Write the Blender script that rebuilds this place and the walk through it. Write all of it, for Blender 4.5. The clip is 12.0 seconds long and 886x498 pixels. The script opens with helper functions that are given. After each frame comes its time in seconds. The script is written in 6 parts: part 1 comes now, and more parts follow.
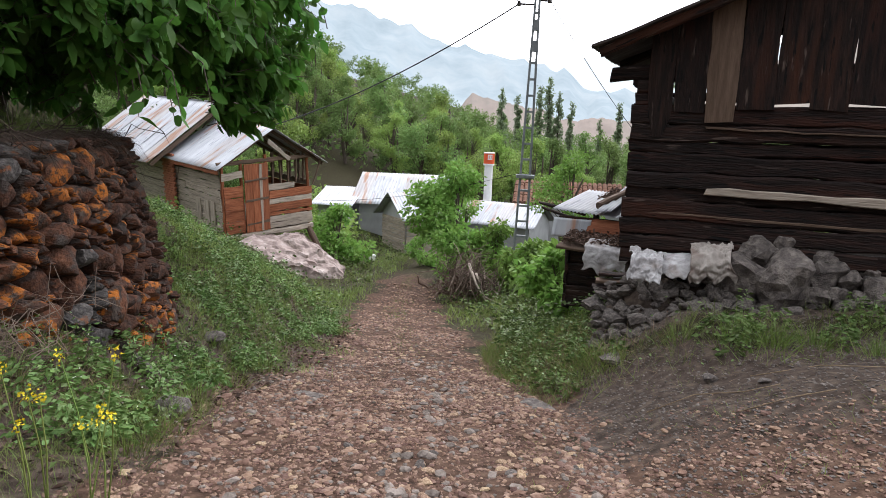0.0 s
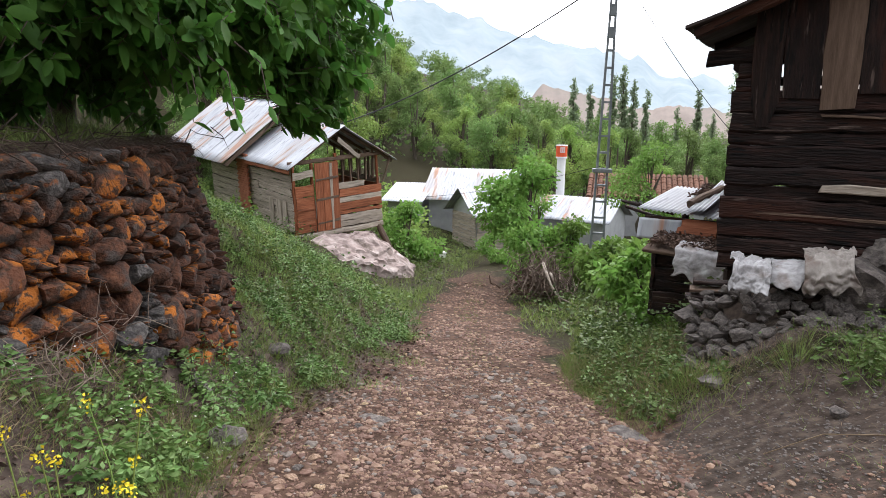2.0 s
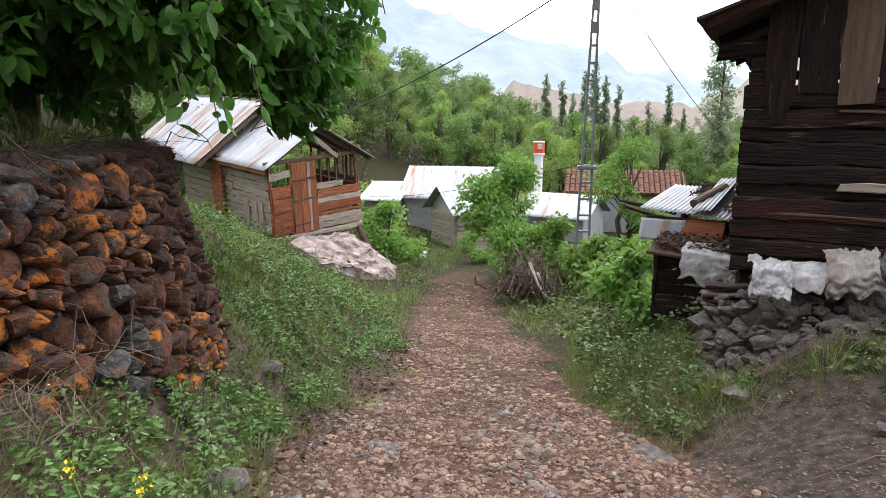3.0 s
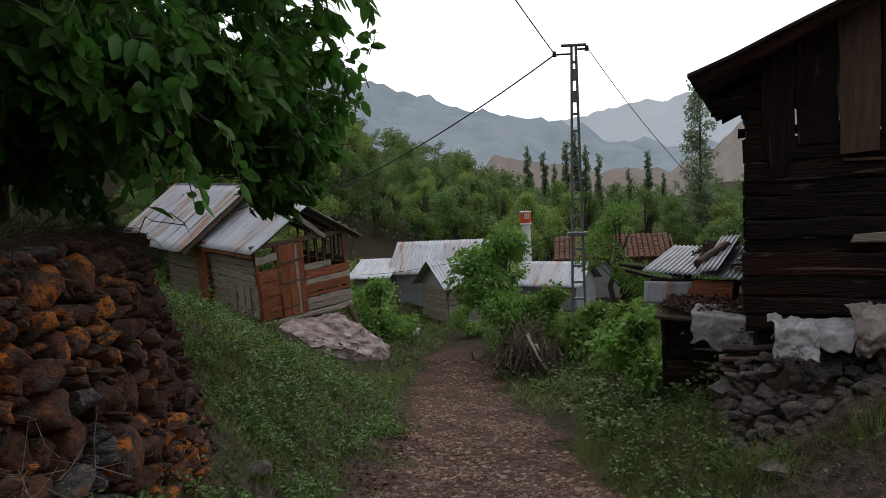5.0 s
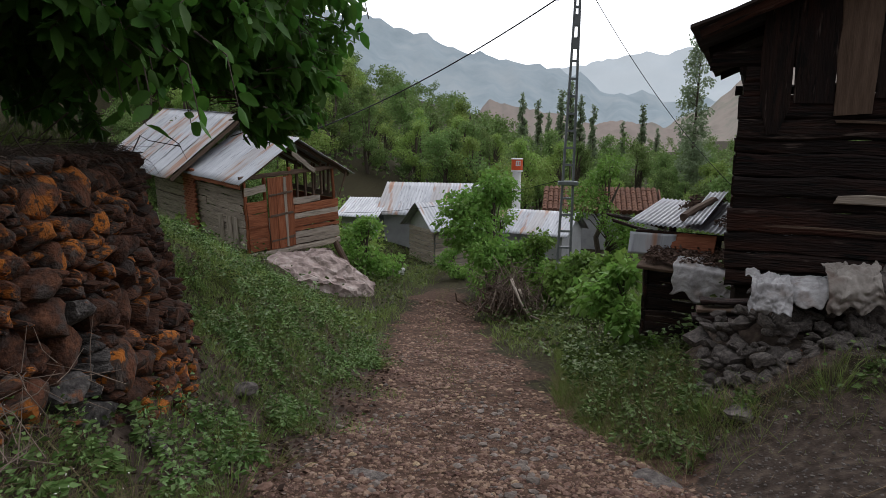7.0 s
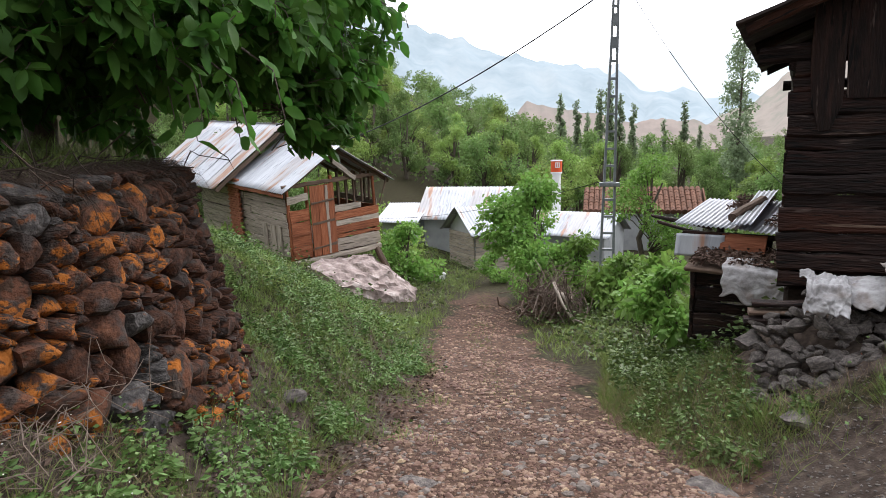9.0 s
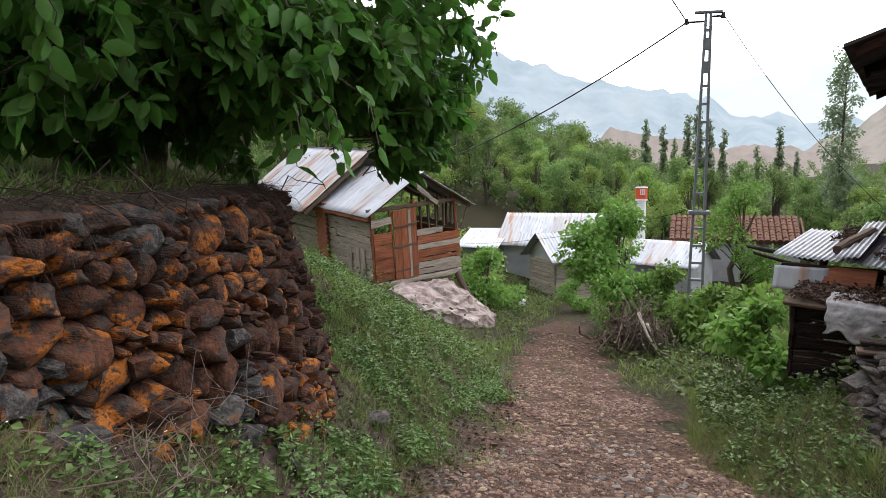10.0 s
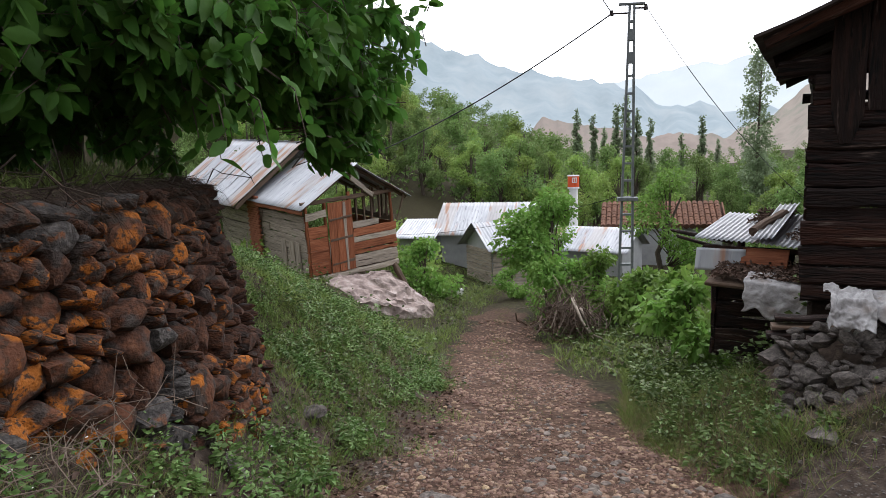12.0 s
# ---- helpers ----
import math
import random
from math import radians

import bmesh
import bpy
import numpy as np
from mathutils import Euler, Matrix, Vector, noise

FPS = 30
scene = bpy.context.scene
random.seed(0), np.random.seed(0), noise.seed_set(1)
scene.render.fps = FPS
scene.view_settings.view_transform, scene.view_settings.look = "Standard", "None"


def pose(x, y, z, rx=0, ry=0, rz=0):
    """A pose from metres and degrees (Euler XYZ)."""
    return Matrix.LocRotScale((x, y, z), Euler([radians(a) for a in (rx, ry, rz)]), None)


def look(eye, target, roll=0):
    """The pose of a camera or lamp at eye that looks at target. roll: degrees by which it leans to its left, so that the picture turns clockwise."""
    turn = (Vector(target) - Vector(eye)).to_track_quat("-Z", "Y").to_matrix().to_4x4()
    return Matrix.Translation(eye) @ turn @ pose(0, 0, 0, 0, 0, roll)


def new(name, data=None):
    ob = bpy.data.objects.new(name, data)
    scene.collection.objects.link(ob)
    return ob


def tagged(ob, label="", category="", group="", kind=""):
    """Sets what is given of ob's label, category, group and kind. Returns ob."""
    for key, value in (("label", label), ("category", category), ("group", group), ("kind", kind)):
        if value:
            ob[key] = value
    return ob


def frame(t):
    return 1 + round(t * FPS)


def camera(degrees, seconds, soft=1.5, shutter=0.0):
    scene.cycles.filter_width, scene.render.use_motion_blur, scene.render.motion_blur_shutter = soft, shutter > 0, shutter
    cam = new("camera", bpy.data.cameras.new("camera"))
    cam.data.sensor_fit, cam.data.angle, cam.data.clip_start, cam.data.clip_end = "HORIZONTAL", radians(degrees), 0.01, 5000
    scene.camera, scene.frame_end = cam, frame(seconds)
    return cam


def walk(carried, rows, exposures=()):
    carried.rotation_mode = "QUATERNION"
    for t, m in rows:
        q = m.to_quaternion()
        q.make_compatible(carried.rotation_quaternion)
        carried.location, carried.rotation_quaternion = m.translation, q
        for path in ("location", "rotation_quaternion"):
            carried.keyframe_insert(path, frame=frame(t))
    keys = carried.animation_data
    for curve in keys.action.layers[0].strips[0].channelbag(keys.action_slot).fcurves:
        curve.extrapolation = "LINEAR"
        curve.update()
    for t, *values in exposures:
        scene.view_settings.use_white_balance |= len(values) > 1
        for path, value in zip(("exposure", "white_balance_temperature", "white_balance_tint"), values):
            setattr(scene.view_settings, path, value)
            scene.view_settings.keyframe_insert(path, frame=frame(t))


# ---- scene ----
cam = camera(69.0, 12.0, soft=0.8)
PATH = [
    (0, (1.271, -1.37, 1.943), (0.955, 0.572, 1.583), 1.9),
    (0.5, (1.278, -1.237, 1.963), (0.951, 0.699, 1.584), -0.0),
    (1, (1.31, -1.013, 1.982), (0.786, 0.889, 1.653), -0.4),
    (1.5, (1.284, -0.86, 1.989), (0.666, 1.01, 1.64), -0.1),
    (2, (1.087, -0.701, 1.99), (0.56, 1.19, 1.606), 0.4),
    (2.5, (0.838, -0.513, 2.003), (0.436, 1.405, 1.604), -0.8),
    (3, (0.61, -0.277, 2.016), (0.164, 1.632, 1.623), -0.1),
    (3.5, (0.442, 0.065, 2.071), (-0.049, 1.976, 1.744), -0.7),
    (3.7, (0.41, 0.128, 2.087), (-0.102, 2.039, 1.798), -0.3),
    (5.3, (0.428, 0.173, 1.931), (0.034, 2.127, 1.769), -3.7),
    (5.5, (0.429, 0.178, 1.928), (0.084, 2.135, 1.703), -2.7),
    (6, (0.428, 0.136, 1.937), (0.082, 2.095, 1.733), -1.4),
    (6.5, (0.411, 0.112, 1.898), (0.056, 2.06, 1.617), -1.4),
    (6.7, (0.414, 0.08, 1.891), (0.04, 2.018, 1.569), 0.5),
    (8.3, (0.375, 0.023, 1.961), (-0.035, 1.948, 1.606), -1.1),
    (8.5, (0.392, 0.032, 1.933), (-0.027, 1.956, 1.586), -1.1),
    (9, (0.365, 0.036, 1.93), (-0.131, 1.946, 1.603), -1.3),
    (9.5, (0.321, 0.017, 1.935), (-0.307, 1.897, 1.668), -1.0),
    (10, (0.297, -0.006, 1.939), (-0.432, 1.84, 1.694), -1.0),
    (10.5, (0.315, 0.001, 1.952), (-0.381, 1.864, 1.738), -1.7),
    (11, (0.305, 0.013, 1.95), (-0.369, 1.884, 1.741), -2.3),
    (11.5, (0.335, 0.001, 1.95), (-0.309, 1.884, 1.754), -1.9),
    (12, (0.349, 0.006, 1.93), (-0.198, 1.91, 1.653), -1.8),
]
EXPOSURES = [(t, stops, 6550, 14) for t, stops in ((0.0, 0.72), (0.5, 0.8), (1.5, 0.85), (3.0, 0.97), (3.7, 0.88), (5.3, -0.9), (6.0, -0.72), (6.7, -0.6), (8.3, 0.8), (9.2, 0.75), (9.6, 0.6), (11.0, 0.6), (12.0, 0.4))]
walk(cam, [(t, look(eye, target, roll)) for t, eye, target, roll in PATH], EXPOSURES)

# ---- light ----
SUN_UP, SUN_ROUND = 42.0, 12.0
sky_world = bpy.data.worlds.new("sky")
scene.world = sky_world
sky_world.use_nodes = True
wn, wl = sky_world.node_tree.nodes, sky_world.node_tree.links
wn.clear()
w_out = wn.new("ShaderNodeOutputWorld")
w_bg = wn.new("ShaderNodeBackground")
w_sky = wn.new("ShaderNodeTexSky")
w_sky.sky_type = "NISHITA"
w_sky.sun_disc = False
w_sky.sun_elevation, w_sky.sun_rotation = radians(SUN_UP), radians(SUN_ROUND)
w_mix = wn.new("ShaderNodeMixRGB")
w_mix.inputs[0].default_value = 0.86
w_cloud = wn.new("ShaderNodeTexNoise")
w_cloud.inputs["Scale"].default_value = 2.2
w_cloud.inputs["Detail"].default_value = 6
w_ramp = wn.new("ShaderNodeValToRGB")
w_ramp.color_ramp.elements[0].position, w_ramp.color_ramp.elements[0].color = 0.3, (8.2, 8.7, 9.3, 1)
w_ramp.color_ramp.elements[1].position, w_ramp.color_ramp.elements[1].color = 0.7, (10.5, 10.6, 10.7, 1)
wl.new(w_cloud.outputs["Fac"], w_ramp.inputs[0])
wl.new(w_sky.outputs[0], w_mix.inputs[1])
wl.new(w_ramp.outputs[0], w_mix.inputs[2])
# the cloud deck glows more towards the hidden sun
w_geo = wn.new("ShaderNodeTexCoord")
w_dot = wn.new("ShaderNodeVectorMath")
w_dot.operation = "DOT_PRODUCT"
w_dot.inputs[1].default_value = (math.sin(radians(SUN_ROUND)) * math.cos(radians(SUN_UP)), math.cos(radians(SUN_ROUND)) * math.cos(radians(SUN_UP)), math.sin(radians(SUN_UP)))
w_rise = wn.new("ShaderNodeMapRange")
w_rise.interpolation_type = "SMOOTHSTEP"
w_rise.inputs[1].default_value, w_rise.inputs[2].default_value = -0.3, 0.9
w_rise.inputs[3].default_value, w_rise.inputs[4].default_value = 0.5, 2.6
w_glow = wn.new("ShaderNodeVectorMath")
w_glow.operation = "SCALE"
wl.new(w_geo.outputs["Generated"], w_dot.inputs[0])
wl.new(w_dot.outputs["Value"], w_rise.inputs[0])
wl.new(w_mix.outputs[0], w_glow.inputs[0])
wl.new(w_rise.outputs[0], w_glow.inputs["Scale"])
wl.new(w_glow.outputs[0], w_bg.inputs[0])
w_bg.inputs[1].default_value = 0.1
wl.new(w_bg.outputs[0], w_out.inputs[0])
sun_data = bpy.data.lights.new("sun", "SUN")
sun_data.energy, sun_data.angle, sun_data.color = 0.6, radians(25), (1.0, 0.96, 0.9)
sun = new("sun", sun_data)
az, up = radians(SUN_ROUND), radians(SUN_UP)
sun.matrix_world = look((math.sin(az) * math.cos(up) * 50, math.cos(az) * math.cos(up) * 50, math.sin(up) * 50), (0, 0, 0))

rng = np.random.default_rng(7)
R = random.Random(11)


# ---- materials ----
def mat(name, stops, scale=8.0, rough=0.9, bump=0.3, stretch=(1, 1, 1), coord="Object", metal=0.0, vary=0.25, fine=None, spec=0.3, hue=0.0, trans=0.0, patch=None):
    """A surface from noise at two scales; stops are colours. patch: (colour, scale, from, to), or a list of them, of stains with a shape of their own."""
    m = bpy.data.materials.new(name)
    m.use_nodes = True
    n, l = m.node_tree.nodes, m.node_tree.links
    b = n["Principled BSDF"]
    tc = n.new("ShaderNodeTexCoord")
    mp = n.new("ShaderNodeMapping")
    mp.inputs["Scale"].default_value = stretch
    l.new(tc.outputs[coord], mp.inputs[0])
    info = n.new("ShaderNodeObjectInfo")
    shift = n.new("ShaderNodeVectorMath")
    shift.operation = "MULTIPLY_ADD"
    shift.inputs[1].default_value = (37, 53, 71)
    l.new(info.outputs["Random"], shift.inputs[0])
    l.new(mp.outputs[0], shift.inputs[2])
    t1 = n.new("ShaderNodeTexNoise")
    t1.inputs["Scale"].default_value = scale
    t1.inputs["Detail"].default_value = 8
    t1.inputs["Roughness"].default_value = 0.65
    l.new(shift.outputs[0], t1.inputs[0])
    ramp = n.new("ShaderNodeValToRGB")
    cr = ramp.color_ramp
    while len(cr.elements) < len(stops):
        cr.elements.new(0.5)
    for k, c in enumerate(stops):
        cr.elements[k].position = 0.3 + 0.4 * k / max(1, len(stops) - 1)
        cr.elements[k].color = (*c, 1)
    l.new(t1.outputs["Fac"], ramp.inputs[0])
    last = ramp.outputs[0]
    for tint, pscale, lo, hi in ([patch] if isinstance(patch, tuple) else patch or []):
        t3 = n.new("ShaderNodeTexNoise")
        t3.inputs["Scale"].default_value = pscale
        t3.inputs["Detail"].default_value = 5
        l.new(shift.outputs[0], t3.inputs[0])
        mr = n.new("ShaderNodeMapRange")
        mr.inputs[1].default_value, mr.inputs[2].default_value = lo, hi
        l.new(t3.outputs["Fac"], mr.inputs[0])
        pm = n.new("ShaderNodeMixRGB")
        pm.inputs[2].default_value = (*tint, 1)
        l.new(mr.outputs[0], pm.inputs[0])
        l.new(last, pm.inputs[1])
        last = pm.outputs[0]
    if vary or hue:
        hs = n.new("ShaderNodeHueSaturation")
        geo = n.new("ShaderNodeNewGeometry")
        add = n.new("ShaderNodeMath")
        add.operation = "ADD"
        l.new(info.outputs["Random"], add.inputs[0])
        l.new(geo.outputs["Random Per Island"], add.inputs[1])
        v = n.new("ShaderNodeMapRange")
        v.inputs[2].default_value = 2.0
        v.inputs[3].default_value, v.inputs[4].default_value = 1 - vary, 1 + vary
        l.new(add.outputs[0], v.inputs[0])
        l.new(v.outputs[0], hs.inputs["Value"])
        if hue:
            h = n.new("ShaderNodeMapRange")
            h.inputs[2].default_value = 2.0
            h.inputs[3].default_value, h.inputs[4].default_value = 0.5 - hue, 0.5 + hue
            l.new(add.outputs[0], h.inputs[0])
            l.new(h.outputs[0], hs.inputs["Hue"])
        l.new(last, hs.inputs["Color"])
        last = hs.outputs[0]
    l.new(last, b.inputs["Base Color"])
    b.inputs["Roughness"].default_value = rough
    b.inputs["Metallic"].default_value = metal
    b.inputs["Specular IOR Level"].default_value = spec
    t2 = n.new("ShaderNodeTexNoise")
    t2.inputs["Scale"].default_value = fine or scale * 5
    t2.inputs["Detail"].default_value = 6
    l.new(shift.outputs[0], t2.inputs[0])
    if bump:
        bp = n.new("ShaderNodeBump")
        bp.inputs["Strength"].default_value = bump
        bp.inputs["Distance"].default_value = 0.03
        l.new(t2.outputs["Fac"], bp.inputs["Height"])
        l.new(bp.outputs[0], b.inputs["Normal"])
    if trans:
        tr = n.new("ShaderNodeBsdfTranslucent")
        mx = n.new("ShaderNodeMixShader")
        mx.inputs[0].default_value = trans
        l.new(last, tr.inputs[0])
        l.new(b.outputs[0], mx.inputs[1])
        l.new(tr.outputs[0], mx.inputs[2])
        l.new(mx.outputs[0], n["Material Output"].inputs[0])
    return m


M_LICHEN = mat("lichen_stone", [(0.013, 0.01, 0.0095), (0.044, 0.033, 0.028), (0.1, 0.076, 0.064)], 5, 0.95, 0.8, fine=11, patch=[((0.11, 0.044, 0.024), 2.2, 0.45, 0.56), ((0.31, 0.1, 0.016), 1.7, 0.51, 0.57), ((0.06, 0.032, 0.02), 7, 0.54, 0.6)], vary=0.35)
M_RUSTSTONE = mat("rust_brown_stone", [(0.012, 0.0065, 0.005), (0.05, 0.021, 0.012), (0.115, 0.048, 0.025)], 5, 0.95, 0.8, fine=11, patch=((0.045, 0.035, 0.031), 2.0, 0.52, 0.62), vary=0.4)
M_WALLGREY = mat("grey_wall_stone", [(0.016, 0.0145, 0.0145), (0.055, 0.05, 0.047), (0.13, 0.118, 0.11)], 6, 0.95, 0.8, fine=11, patch=((0.16, 0.06, 0.025), 2.5, 0.6, 0.68), vary=0.35)
M_STONE = mat("grey_stone", [(0.04, 0.036, 0.035), (0.115, 0.1, 0.092), (0.22, 0.195, 0.175)], 6, 0.95, 0.8, fine=32, vary=0.3)
M_GREYPEBBLE = mat("grey_gravel", [(0.085, 0.068, 0.059), (0.17, 0.142, 0.124), (0.29, 0.25, 0.222)], 9, 0.95, 0.4, vary=0.45)
M_PEBBLE = mat("gravel", [(0.115, 0.066, 0.045), (0.23, 0.147, 0.103), (0.385, 0.285, 0.215)], 9, 0.95, 0.4, vary=0.6, hue=0.03)
M_ROCK = mat("pale_rock", [(0.15, 0.115, 0.105), (0.33, 0.26, 0.24), (0.5, 0.44, 0.41)], 2.4, 0.95, 1.0, fine=6, vary=0.05, patch=((0.13, 0.1, 0.085), 1.3, 0.55, 0.66))
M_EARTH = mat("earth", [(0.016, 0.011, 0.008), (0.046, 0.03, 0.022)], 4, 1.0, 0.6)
M_DARKWOOD = mat("dark_weathered_wood", [(0.004, 0.003, 0.003), (0.015, 0.008, 0.0068), (0.04, 0.019, 0.015)], 2.4, 0.85, 1.0, stretch=(0.6, 5, 5), fine=10, vary=0.5, hue=0.012, patch=[((0.045, 0.015, 0.009), 0.7, 0.54, 0.68), ((0.095, 0.07, 0.06), 3.6, 0.64, 0.7), ((0.003, 0.0025, 0.0025), 4.4, 0.6, 0.64)])
M_GREYWOOD = mat("pale_weathered_wood", [(0.14, 0.12, 0.1), (0.34, 0.29, 0.24), (0.46, 0.4, 0.34)], 3, 0.85, 0.5, stretch=(0.5, 8, 8), fine=9, vary=0.3)
M_REDWOOD = mat("red_brown_board", [(0.1, 0.03, 0.014), (0.25, 0.08, 0.035), (0.34, 0.14, 0.075)], 3, 0.75, 0.4, stretch=(0.5, 8, 8), fine=9, vary=0.35)
M_BROWNWOOD = mat("brown_post", [(0.07, 0.045, 0.032), (0.16, 0.11, 0.08)], 3, 0.85, 0.5, stretch=(0.6, 6, 6), vary=0.3)
M_ZINC = mat("zinc_sheet", [(0.28, 0.3, 0.33), (0.45, 0.47, 0.5)], 1.4, 0.5, 0.08, stretch=(2.2, 0.35, 1), metal=0.25, patch=[((0.34, 0.2, 0.14), 1.1, 0.6, 0.7), ((0.2, 0.21, 0.23), 4, 0.58, 0.7)], vary=0.08, spec=0.4)
M_RUSTZINC = mat("rusty_zinc_sheet", [(0.3, 0.295, 0.3), (0.44, 0.44, 0.45)], 1.2, 0.55, 0.1, stretch=(2.2, 0.4, 1), metal=0.2, patch=((0.3, 0.18, 0.125), 1.1, 0.5, 0.62), vary=0.12)
M_DARKROOF = mat("old_dark_sheet", [(0.02, 0.016, 0.016), (0.06, 0.045, 0.042)], 3, 0.8, 0.3, vary=0.2)
M_STEEL = mat("galvanised_steel", [(0.13, 0.15, 0.16), (0.24, 0.26, 0.27)], 5, 0.55, 0.1, metal=0.4, vary=0.1)
M_CABLE = mat("black_cable", [(0.02, 0.02, 0.022), (0.035, 0.035, 0.04)], 5, 0.6, 0.0)
M_CLOTH = mat("dirty_white_sack", [(0.2, 0.19, 0.19), (0.38, 0.375, 0.38), (0.52, 0.52, 0.53)], 5, 0.8, 0.3, vary=0.1, patch=((0.26, 0.22, 0.2), 3.5, 0.56, 0.7))
M_TAN = mat("tan_sack", [(0.21, 0.185, 0.165), (0.4, 0.37, 0.34)], 5, 0.85, 0.3, vary=0.1, patch=((0.18, 0.14, 0.12), 4, 0.55, 0.7))
M_BRICK = mat("fired_brick", [(0.3, 0.1, 0.06), (0.42, 0.17, 0.1)], 8, 0.9, 0.3, vary=0.2)
M_TILE = mat("roof_tile", [(0.09, 0.045, 0.03), (0.19, 0.095, 0.062)], 3, 0.9, 0.4, vary=0.35)
M_ORANGE = mat("orange_paint", [(0.62, 0.09, 0.03), (0.72, 0.12, 0.04)], 3, 0.6, 0.05, vary=0)
M_WHITE = mat("white_paint", [(0.68, 0.68, 0.68), (0.78, 0.78, 0.78)], 3, 0.6, 0.05, vary=0)
M_PLASTER = mat("grey_plaster", [(0.3, 0.31, 0.32), (0.42, 0.43, 0.44)], 1.5, 0.9, 0.2, vary=0.05)
M_BARK = mat("bark", [(0.05, 0.04, 0.032), (0.13, 0.105, 0.085)], 6, 0.95, 0.6, stretch=(3, 3, 0.6), vary=0.15)
# darker copy of the dry twig brown, with the canopy's shade put in
M_ROOT_SHADED = mat("dead_root", [(0.022, 0.015, 0.011), (0.075, 0.052, 0.037)], 6, 0.9, 0.2, vary=0.5)
M_TWIG = mat("dry_twig", [(0.09, 0.065, 0.05), (0.2, 0.155, 0.125)], 6, 0.9, 0.2, vary=0.45)
M_LEAF = mat("broad_leaf", [(0.038, 0.115, 0.018), (0.088, 0.205, 0.034)], 2.5, 0.55, 0.12, vary=0.6, hue=0.02, trans=0.45, spec=0.2)
M_BUSH = mat("bush_leaf", [(0.1, 0.2, 0.035), (0.2, 0.33, 0.075)], 1.2, 0.55, 0.0, vary=0.45, hue=0.02, trans=0.45)
M_FOREST = mat("forest_leaf", [(0.095, 0.165, 0.048), (0.195, 0.285, 0.09)], 0.4, 0.65, 0.0, vary=0.45, hue=0.02, trans=0.4)
M_FORESTLIGHT = mat("young_leaf", [(0.17, 0.27, 0.06), (0.29, 0.39, 0.11)], 0.4, 0.6, 0.0, vary=0.4, hue=0.02, trans=0.4)
M_POPLAR = mat("poplar_leaf", [(0.19, 0.26, 0.145), (0.3, 0.38, 0.23)], 0.5, 0.6, 0.0, vary=0.35, trans=0.45)
M_GRASS = mat("grass_blade", [(0.1, 0.16, 0.034), (0.235, 0.29, 0.08)], 1.0, 0.6, 0.0, vary=0.6, hue=0.03, trans=0.15)
M_WEED = mat("weed_leaf", [(0.055, 0.105, 0.028), (0.14, 0.21, 0.06)], 1.5, 0.6, 0.0, vary=0.6, hue=0.025, trans=0.12)
M_STRAW = mat("dry_grass", [(0.16, 0.11, 0.07), (0.33, 0.25, 0.16)], 2, 0.8, 0.0, vary=0.4, trans=0.15)
M_LITTER = mat("dead_leaf", [(0.07, 0.045, 0.035), (0.17, 0.11, 0.085)], 3, 0.9, 0.1, vary=0.5)
M_YELLOW = mat("yellow_petal", [(0.7, 0.55, 0.02), (0.8, 0.65, 0.04)], 4, 0.6, 0.0, trans=0.2)
M_PETAL = mat("white_petal", [(0.7, 0.7, 0.62), (0.8, 0.8, 0.75)], 4, 0.6, 0.0, trans=0.2)


